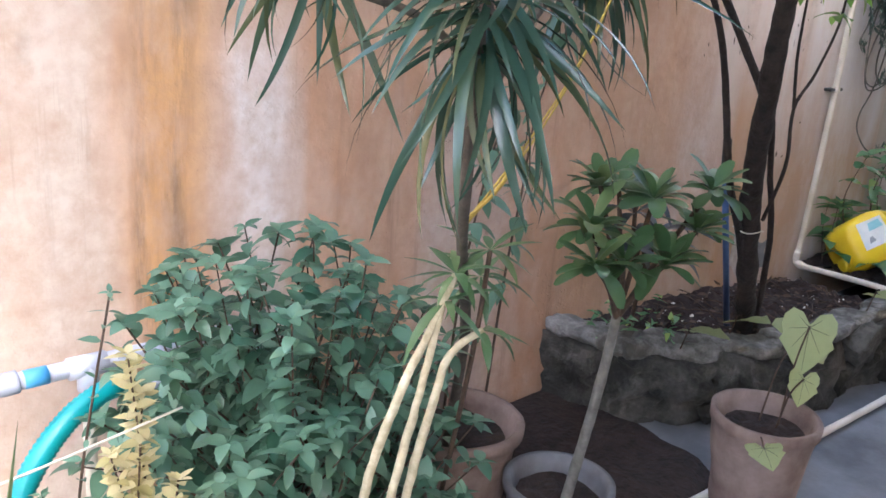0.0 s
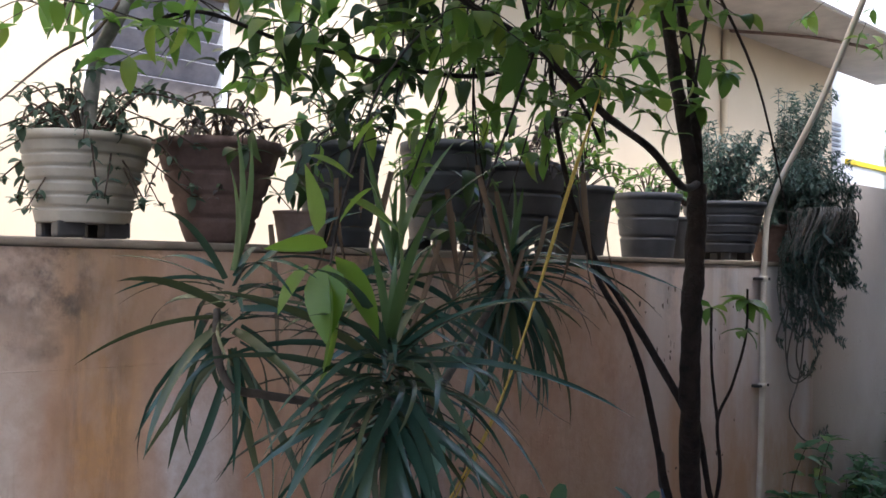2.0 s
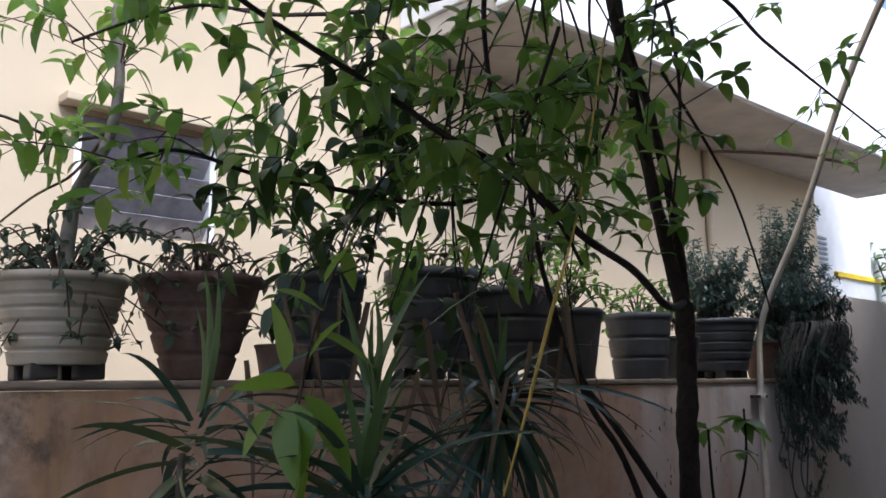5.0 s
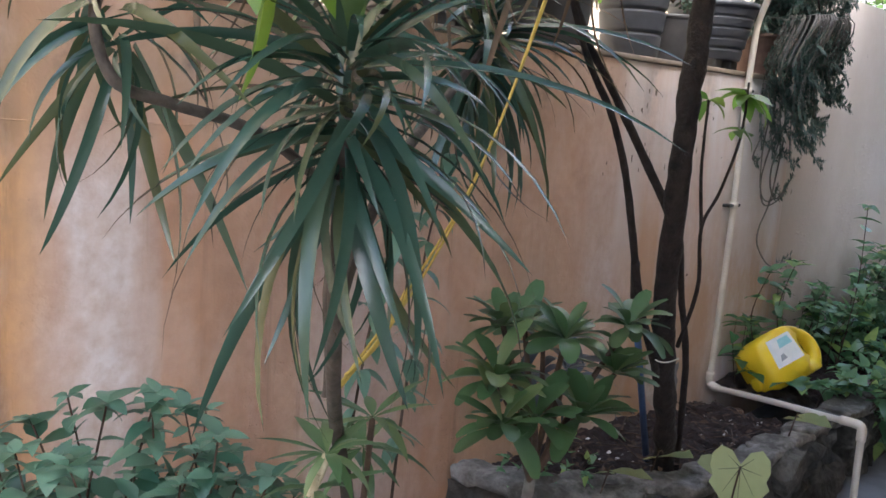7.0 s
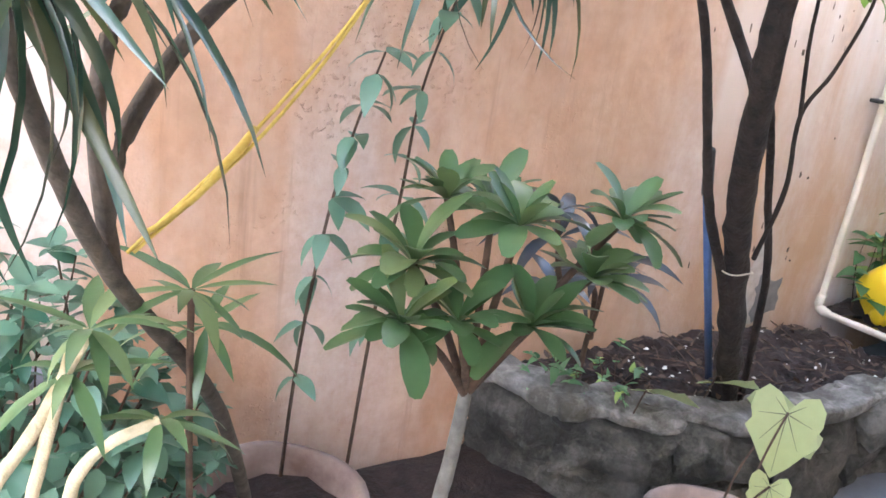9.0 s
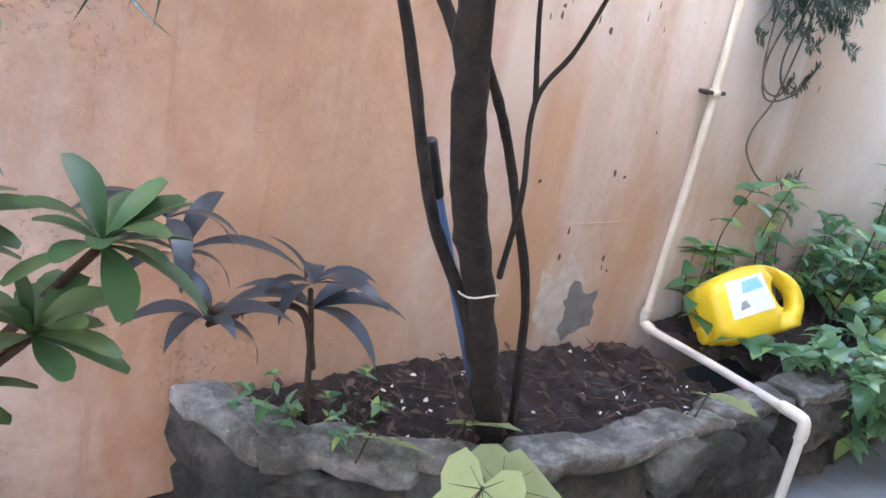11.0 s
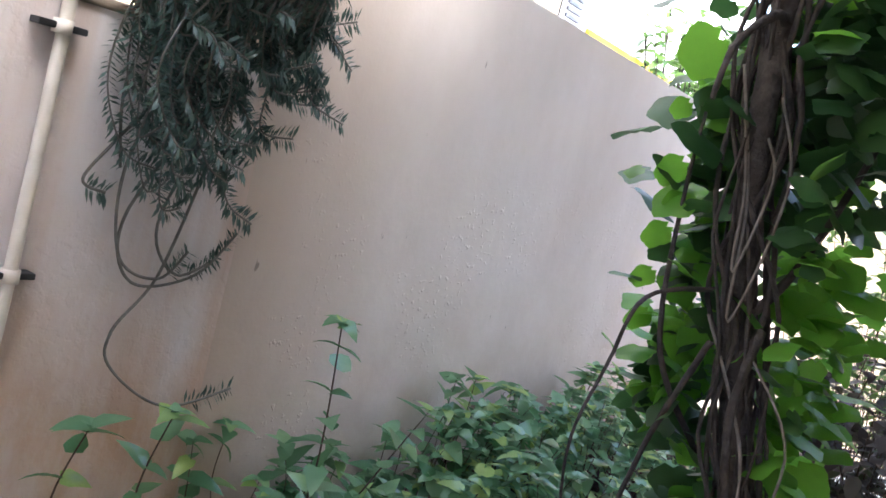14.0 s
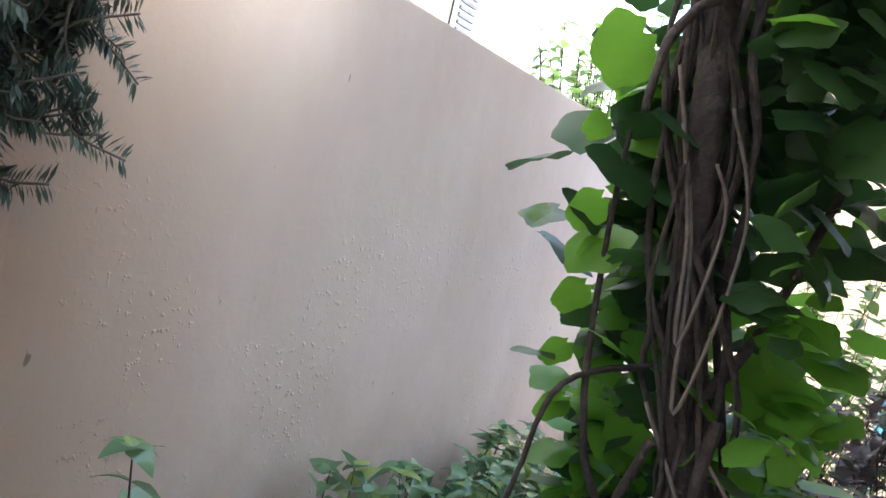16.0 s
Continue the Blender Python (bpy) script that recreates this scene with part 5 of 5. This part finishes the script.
for q, w, size in (((1.01, 1.06, 1.585), (-0.15, -0.1, 0.9), 0.8), ((1.02, 1.05, 1.57), (-0.9, 0.1, 0.05), 0.8), ((1.03, 1.05, 1.56), (0.55, -0.3, -0.9), 1.05), ((1.02, 1.05, 1.54), (0.05, -0.2, -1.0), 1.25), ((1.02, 1.05, 1.55), (-0.25, -0.3, -0.9), 0.85), ((1.0, 1.06, 1.55), (-0.7, -0.1, -0.7), 0.7), ((1.05, 1.07, 1.60), (0.5, 0.1, 0.6), 0.7), ((1.09, 1.10, 1.66), (-0.7, -0.2, 0.3), 0.75), ((1.12, 1.14, 1.70), (0.3, -0.3, 0.8), 0.6), ((1.07, 1.08, 1.63), (0.8, -0.2, -0.3), 0.8)):
    put_leaf(rng.choice(bigs), aim(q, w, rng.uniform(-0.7, 0.7), size), tree, "leaf", "bright young leaf")
stake = thing("garden_stake", (2.77, 1.67, SOILZ), "thin blue stake with a black tip leaning on the tree", "stake")
part("shaft", Geo().add(tube([Vector((2.96, 1.74, 0.34)), Vector((2.63, 1.645, 0.93))], 0.010, 0.010, 8)), STAKE_BLUE, stake)
part("tip", Geo().add(tube([Vector((2.633, 1.646, 0.925)), Vector((2.575, 1.62, 1.03))], 0.013, 0.012, 8)), BLACK, stake, "black rubber tip")

# ---- plants in the pots on the wall ----
small = blades(6, (0.022, 0.038), 0.5, "ovate", (0.2, 1.0), 4, 61)
rng = random.Random(62)


def around(c, r, h0, h1, n, flat=1.0):
    return [(c[0] + r * math.cos(a) * f, c[1] + r * math.sin(a) * f * flat, c[2] + rng.uniform(h0, h1)) for a, f in ((rng.uniform(0, 6.28), rng.uniform(0.3, 1.0)) for _ in range(n))]


bushy("pot_shrub", (1.125, 2.1, 1.78), around((1.125, 2.08, 1.78), 0.23, -0.14, 0.14, 56), "straggly small-leaved shrub in the cream pot", "shrub", GREYLEAF, TWIG, small, 63, gap=0.024, start=0.3, tuft=4, sag=0.07)
woody = thing("potted_sapling", (1.13, 2.12, 1.77), "woody sapling with a thick grey stem", "sapling")
part("stem", Geo().add(tube(spline([(1.125, 2.1, 1.77), (1.145, 2.1, 1.98), (1.21, 2.1, 2.13), (1.23, 2.1, 2.27), (1.22, 2.1, 2.45), (1.3, 2.05, 2.7)], 7), 0.018, 0.009, 8, 0.3)), GREYSTEM, woody)
part("branch", Geo().add(tube(spline([(1.20, 2.1, 2.13), (1.13, 2.08, 2.03), (1.04, 2.06, 1.96), (0.9, 2.0, 1.82)], 6), 0.004, 0.002, 5)), TWIG, woody)
part("branch", Geo().add(tube(spline([(1.21, 2.1, 2.14), (1.1, 2.08, 2.1), (0.95, 2.05, 2.12), (0.75, 2.0, 2.05)], 6), 0.005, 0.002, 5)), TWIG, woody)
gs, gl = Geo(), Geo()
leafy_stems((1.23, 2.1, 2.3), around((1.15, 2.05, 2.3), 0.4, -0.1, 0.35, 13), gs, gl, tl, rng, gap=0.06, r=0.002, start=0.35, tuft=3)
leafy_stems((1.05, 2.06, 2.05), around((0.95, 2.02, 2.05), 0.25, -0.12, 0.12, 8), gs, gl, tl, rng, gap=0.06, r=0.002, start=0.35, tuft=3)
part("stem_mass", gs, TWIG, woody)["kind"] = "stuff"
part("crown", gl, TREELEAF, woody)["kind"] = "stuff"
bushy("pot_shrub", (1.44, 2.1, 1.8), around((1.44, 2.08, 1.8), 0.19, -0.14, 0.12, 42), "half-dry straggly shrub in the terracotta pot", "shrub", PURPLE, TWIG, blades(6, (0.018, 0.03), 0.5, "ovate", (0.2, 1.0), 4, 64), 65, gap=0.026, start=0.3, tuft=3, sag=0.08)
for i, (x, mat_, r, h) in enumerate(((1.80, GREYLEAF, 0.22, 0.3), (2.175, TREELEAF, 0.22, 0.22), (2.485, PURPLE, 0.24, 0.28), (2.79, TREELEAF, 0.2, 0.25), (3.2, TREELEAF, 0.16, 0.16), (3.45, GREYLEAF, 0.1, 0.14))):
    bushy("pot_shrub", (x, 2.1, 1.8), around((x, 2.1, 1.8), r, -0.05, h, 26), "small leafy shrub in a dark pot on the wall", "shrub", mat_, TWIG, blades(5, (0.025, 0.05), 0.5, "ovate", (0.2, 1.0), 4, 66 + i), 70 + i, gap=0.03, start=0.3, tuft=4, sag=0.05)
tufty = blades(5, (0.02, 0.036), 0.34, "lance", (0.1, 0.8), 3, 82)
bushy("feathery_shrub", (3.74, 2.1, 1.8), around((3.74, 2.1, 1.8), 0.19, 0.08, 0.36, 120), "upright feathery blue-green shrub in a grey pot", "shrub", BLUEFERN, GREYSTEM, tufty, 81, gap=0.010, start=0.15, tuft=5, sag=0.03, jit=0.12)

# trailing succulent fern over the step of the wall
hang = thing("trailing_fern", (4.14, 2.09, 1.74), "trailing blue-green fern-like plant spilling down the wall", "hanging plant")
gs, gl = Geo(), Geo()
tips = around((4.17, 1.98, 1.72), 0.26, 0.0, 0.34, 200, 0.85) + around((4.32, 2.03, 1.76), 0.2, 0.25, 0.62, 90, 0.6)
leafy_stems((4.18, 2.07, 1.72), tips, gs, gl, tufty, rng, gap=0.012, r=0.0025, start=0.2, tuft=5, sag=0.05)
comb = blades(5, (0.022, 0.034), 0.2, "lance", (0.0, 0.3), 2, 84, 0.1)


def frond(ln, first, geo):
    """Comb-like rows of narrow leaflets on both sides of the end of a stem."""
    for a, b in zip(ln[first:], ln[first + 1:]):
        d = (b - a).normalized()
        side = d.cross(Vector((0.35, -1, 0.15))).normalized()
        for f in (0.0, 0.34, 0.67):
            q = a.lerp(b, f)
            for sg in (1, -1):
                geo.add(rng.choice(comb), aim(q, side * sg + d * 0.35 + Vector((0, rng.uniform(-0.45, 0.25), rng.uniform(-0.15, 0.15))), rng.uniform(-0.9, 0.9), rng.uniform(0.8, 1.2)))


for k in range(120):
    u = rng.random()
    x0 = 3.95 + 0.33 * u
    bottom = 1.20 + 0.5 * abs(u - 0.3) + rng.uniform(0.0, 0.45)
    y1 = 1.965 - rng.uniform(0.0, 0.17)
    hook = rng.uniform(-0.03, 0.10)
    line = spline([(4.22, 2.06, 1.74), (4.22 + (x0 - 4.22) * 0.7, y1 - 0.03, 1.82), (x0, y1, 1.64), (x0 + rng.uniform(-0.06, 0.06), y1, (1.6 + bottom) / 2), (x0 + hook * 0.4, y1 - 0.01, bottom), (x0 + hook + 0.03, y1 - 0.03, bottom + rng.uniform(-0.06, 0.05))], 6)
    gs.add(tube(line, 0.003, 0.0018, 4))
    frond(line, rng.choice((8, 12, 16)), gl)
LOOPS = [
    [(4.12, 1.97, 1.5), (4.0, 1.96, 1.35), (3.95, 1.96, 1.27), (4.0, 1.96, 1.25)],
    [(4.15, 1.96, 1.4), (4.05, 1.96, 1.2), (4.1, 1.96, 1.08), (4.25, 1.96, 1.1), (4.33, 1.95, 1.2)],
    [(4.2, 1.96, 1.4), (4.13, 1.96, 1.2), (4.2, 1.96, 1.1), (4.3, 1.96, 1.14)],
    [(4.22, 1.96, 1.35), (4.16, 1.96, 1.1), (4.08, 1.96, 0.98), (4.1, 1.96, 0.9), (4.25, 1.96, 0.81), (4.42, 1.95, 0.84)],
    [(4.1, 1.97, 1.5), (4.03, 1.96, 1.3), (4.06, 1.96, 1.13), (4.16, 1.96, 1.09), (4.22, 1.96, 1.15)],
    [(4.04, 1.97, 1.6), (4.0, 1.97, 1.45), (4.02, 1.96, 1.3)],
]
for lp in LOOPS:
    ln = spline([(x - 0.02, y, z) for x, y, z in lp], 7)
    gs.add(tube(ln, 0.0035, 0.003, 5))
    frond(ln, len(ln) - 6, gl)
part("stem_mass", gs, GREYSTEM, hang, "looping bare grey stems")["kind"] = "stuff"
part("foliage", gl, BLUEFERN, hang)["kind"] = "stuff"

# ---- creeper over the second bed ----
rng = random.Random(90)
crl = blades(8, (0.05, 0.092), 0.8, "heart", (0.2, 0.9), 4, 91, 0.2)
creeper = thing("creeper", (4.9, 1.7, SOILZ), "dense green creeper with heart-shaped leaves covering the planter", "creeper")
gs, gl = Geo(), Geo()
for k in range(430):
    x = 3.93 + 2.6 * rng.random() ** 0.9
    y = rng.uniform(1.36, 1.97)
    f = min(1, (x - 3.85) / 1.3)
    top = 0.44 + 0.36 * f * min(1, (y - 1.25) / 0.35) + 0.1 * noise.noise(Vector((x * 4, y * 4, 0)))
    if x < 4.45 and 1.55 < y < 1.9:
        continue
    if x < 4.6 and y > 1.88:
        top = 0.84 - 0.12 * rng.random()
    z = rng.uniform(0.42, max(0.45, top))
    leafy_stems((x + rng.uniform(-0.05, 0.05), min(1.93, y + 0.06), 0.36), [(x, y, z)], gs, gl, crl, rng, gap=0.045, r=0.002, start=0.35, tuft=4, sag=0.03)
for k in range(70):
    x = rng.uniform(3.95, 6.4)
    leafy_stems((x, 1.45, 0.42), [(x + rng.uniform(-0.06, 0.06), 1.36, rng.uniform(0.22, 0.42))], gs, gl, crl, rng, gap=0.04, r=0.002, start=0.3, tuft=3, sag=0.04)
for q in ((3.90, 1.84, 0.44), (4.0, 1.60, 0.44), (4.12, 1.58, 0.46), (4.2, 1.62, 0.46), (3.92, 1.70, 0.43), (3.96, 1.66, 0.42), (4.05, 1.60, 0.42), (3.93, 1.90, 0.47)):
    for k in range(4):
        a = k * 1.6 + q[1] * 20
        gl.add(rng.choice(crl), aim(q, (math.cos(a), math.sin(a), 0.3), 0.2, 1.25))
for line in ([(4.40, 1.70, 0.4), (4.38, 1.68, 0.7), (4.37, 1.66, 0.9), (4.36, 1.65, 1.1)], [(4.18, 1.85, 0.45), (4.16, 1.83, 0.7), (4.14, 1.82, 0.86)], [(4.02, 1.88, 0.45), (4.0, 1.86, 0.7), (3.98, 1.85, 0.84)], [(4.55, 1.75, 0.45), (4.65, 1.7, 0.75), (4.82, 1.68, 0.85)]):
    leafy_stems(line[0], [line[-1]], gs, gl, crl, rng, gap=0.05, r=0.003, start=0.35, tuft=5, sag=0.0)
part("stem_mass", gs, TWIG, creeper)["kind"] = "stuff"
part("foliage", gl, CREEPER, creeper)["kind"] = "stuff"

# ---- vine-wrapped trunk ----
PALEVINE = plain("pale_vine_bark", (0.07, 0.06, 0.052), (0.19, 0.165, 0.145), 30, 0.9, 0.4)
vine = thing("vine_tree", (4.90, 0.68, GROUND), "old trunk wrapped in twisted vine stems and broad lobed leaves", "tree")
part("trunk", Geo().add(tube(spline([(4.90, 0.68, GROUND - 0.02), (4.88, 0.80, 0.5), (4.87, 0.93, 0.9), (4.87, 1.05, 1.35), (4.78, 1.1, 1.86), (4.78, 1.12, 2.6)], 8), 0.032, 0.026, 14, 0.5)), VINEWOOD, vine)
rng = random.Random(95)


def vine_axis(z):
    """Where the leaning trunk stands at a height."""
    knots = ((0.12, 4.90, 0.68), (0.5, 4.88, 0.80), (0.9, 4.87, 0.93), (1.35, 4.87, 1.05), (1.86, 4.78, 1.1), (2.6, 4.78, 1.12))
    for (z0, x0, y0), (z1, x1, y1) in zip(knots, knots[1:]):
        if z <= z1:
            f = max(0.0, (z - z0) / (z1 - z0))
            return x0 + (x1 - x0) * f, y0 + (y1 - y0) * f
    return knots[-1][1:]


for k in range(24):
    a0, tw, rr = rng.uniform(0, 6.28), rng.uniform(-8, 8), rng.uniform(0.012, 0.055)
    line = []
    for i in range(15):
        s = i / 14
        a = a0 + tw * s
        ax, ay = vine_axis(GROUND + 1.85 * s)
        wander = noise.noise_vector(Vector((k * 7.1, s * 6, 0))) * 0.085
        line.append(Vector((ax + rr * math.cos(a), ay + rr * math.sin(a), GROUND + 1.85 * s)) + Vector((wander.x, wander.y, 0)))
    part("vine_stem", Geo().add(tube(spline(line, 3), rng.uniform(0.003, 0.011), rng.uniform(0.002, 0.007), 7, 0.5, 0, k)), VINEWOOD, vine)
for line, r0 in (([(4.80, 1.09, 1.86), (4.74, 1.09, 1.9), (4.66, 1.1, 1.87), (4.60, 1.12, 1.8), (4.57, 1.12, 1.7)], 0.012), ([(4.86, 1.1, 1.35), (4.75, 1.2, 1.3), (4.70, 1.22, 1.15), (4.62, 1.22, 1.0), (4.62, 1.2, 0.85)], 0.006), ([(4.88, 1.02, 1.32), (4.90, 0.97, 1.42), (4.93, 0.92, 1.6), (4.95, 0.87, 1.82)], 0.012), ([(4.80, 1.06, 1.25), (4.78, 1.10, 1.1), (4.77, 1.13, 0.95), (4.76, 1.15, 0.75), (4.76, 1.16, 0.4)], 0.008), ([(4.84, 0.98, 1.3), (4.80, 0.98, 1.12), (4.80, 0.93, 0.9), (4.82, 0.86, 0.6), (4.84, 0.8, 0.3)], 0.011), ([(4.9, 1.05, 1.0), (4.78, 1.15, 1.2), (4.8, 1.2, 1.5), (4.78, 1.2, 1.7)], 0.008)):
    part("vine_stem", Geo().add(tube(spline(line, 6), r0, r0 * 0.45, 7, 0.3)), VINEWOOD, vine)
lob = [lobed(s, 5, 0.3) for s in (0.075, 0.095, 0.115, 0.135)]
gl, gd, gs = Geo(), Geo(), Geo()
for k in range(2000):
    z = rng.uniform(0.35, 2.6)
    side = rng.random()
    a = rng.uniform(0, 6.28)
    r = rng.uniform(0.1, 0.3 + 0.3 * max(0, (z - 0.9)) / 1.6)
    c = Vector((4.9 + r * math.cos(a) + 0.25 * rng.random(), 1.05 + r * math.sin(a) - 0.3 * side * min(1, z), z))
    axis_y = vine_axis(z)[1]
    c.y += axis_y - 1.05
    if c.x < 4.76 or c.y > 1.34 or c.y < 0.88 and z > 1.1 and rng.random() < 0.85:
        continue
    if c.x < 4.88 and abs(c.y - axis_y) < 0.07 and z < 1.9 and rng.random() < 0.9:
        continue
    w = Vector((rng.uniform(-1, 0.6), rng.uniform(-1, 0.7), rng.uniform(-0.9, 0.1)))
    if z < 1.1 and c.y < axis_y - 0.1 and rng.random() < 0.7 or z < 1.58 and c.y < 0.86 + 0.12 * (z - 1.2) and rng.random() < 0.93:
        continue
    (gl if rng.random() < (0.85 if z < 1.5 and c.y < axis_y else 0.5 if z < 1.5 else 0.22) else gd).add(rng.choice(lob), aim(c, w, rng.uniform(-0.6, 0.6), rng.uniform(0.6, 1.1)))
for k in range(300):
    a, r, z = rng.uniform(0, 6.28), 0.24 * math.sqrt(rng.random()), rng.uniform(1.62, 2.5)
    c = Vector((5.08 + r * math.cos(a), 0.91 + r * math.sin(a) + 0.1 * (z - 1.5), z))
    if c.y < 0.88 and rng.random() < 0.7:
        continue
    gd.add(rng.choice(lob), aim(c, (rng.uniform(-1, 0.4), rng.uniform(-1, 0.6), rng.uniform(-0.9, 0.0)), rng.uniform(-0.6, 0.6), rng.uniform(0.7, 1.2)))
for k in range(60):
    c = Vector((4.98 + rng.uniform(0, 0.35), rng.uniform(0.86, 0.98), rng.uniform(1.0, 1.5)))
    gl.add(rng.choice(lob), aim(c, (rng.uniform(-1, 0.2), rng.uniform(-1, 0.2), rng.uniform(-0.7, 0.1)), rng.uniform(-0.6, 0.6), rng.uniform(0.6, 1.0)))
for k in range(230):
    u, z = rng.uniform(0, 0.35), rng.uniform(1.0, 1.95)
    c = Vector((4.90 + u, 1.11 + 0.11 * rng.random() + 0.22 * u, z))
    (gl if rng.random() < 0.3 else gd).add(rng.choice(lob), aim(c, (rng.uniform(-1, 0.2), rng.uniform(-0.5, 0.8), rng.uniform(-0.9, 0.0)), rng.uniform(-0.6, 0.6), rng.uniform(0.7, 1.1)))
for x, y, z, size in ((4.76, 1.2, 1.86, 0.13), (4.79, 1.24, 1.72, 0.06), (4.80, 1.22, 1.60, 0.085), (4.82, 1.21, 1.53, 0.06), (4.82, 1.22, 1.46, 0.08), (4.83, 1.23, 1.36, 0.07), (4.85, 1.22, 1.27, 0.075)):
    put_leaf(Geo().add(lobed(size, 5, 0.2)).mesh("leaf", VINELEAF), aim((x, y, z), (-0.25, 0.55 - 4 * (size - 0.08), -0.75 + 3 * (size - 0.08)), 0.5 + size * 5), vine)
for k, (z0, z1, w) in enumerate(((1.8, 1.3, 0.045), (1.72, 1.4, 0.03), (1.3, 0.8, 0.05))):
    (xa, ya), (xb, yb) = vine_axis(z0), vine_axis(z1)
    part("vine_stem", Geo().add(tube(spline([(xa - 0.05, ya + w, z0), (xb - 0.075, yb + w * 0.8, (z0 + z1) / 2), (xb - 0.08, yb, z1), (xb - 0.075, yb - w * 0.8, (z0 + z1) / 2 + 0.03), (xa - 0.045, ya - w, z0 - 0.05)], 7), 0.0036, 0.003, 6, 0.3, 0, k)), PALEVINE, vine, "pale looping vine stem")
part("foliage", gl, VINELEAF, vine, "bright lobed leaves")["kind"] = "stuff"
part("shade_foliage", gd, SHADELEAF, vine, "lobed leaves coloured dark for shade")["kind"] = "stuff"

# ---- beyond the vine ----
rng = random.Random(97)
bushy("purple_shrub", (5.9, 0.85, GROUND), around((5.9, 0.88, 0.7), 0.38, -0.3, 0.62, 110), "tangled shrub with dull purple and green leaves", "shrub", PURPLE, TWIG, blades(6, (0.05, 0.09), 0.55, "ovate", (0.2, 1.0), 4, 98), 99, gap=0.05, start=0.35, tuft=4, sag=0.1, jit=0.4)
bushy("far_shrub", (7.7, 1.05, GROUND), around((7.7, 1.05, 1.2), 0.55, -0.3, 0.9, 52), "sunlit leafy shrub further down the yard", "shrub", FARLEAF, TWIG, blades(6, (0.05, 0.09), 0.5, "ovate", (0.2, 1.0), 4, 100), 101, gap=0.06, start=0.4, tuft=4, jit=0.3)
pole = thing("blue_pipe", (8.4, 0.77, GROUND), "upright bright blue water pipe", "pipe")
part("shaft", Geo().add(tube([Vector((8.4, 0.77, GROUND)), Vector((8.42, 0.77, 1.6))], 0.025, 0.025, 10)), PVC_BLUE, pole)
bushy("garden_tree_far", (10.4, 3.2, 0), around((10.4, 3.2, 2.2), 0.8, -0.6, 1.0, 110), "bright green tree behind the houses", "tree", FARLEAF, BARK, blades(6, (0.09, 0.16), 0.5, "ovate", (0.2, 1.0), 4, 102), 103, gap=0.12, start=0.5, tuft=4, r=0.01)
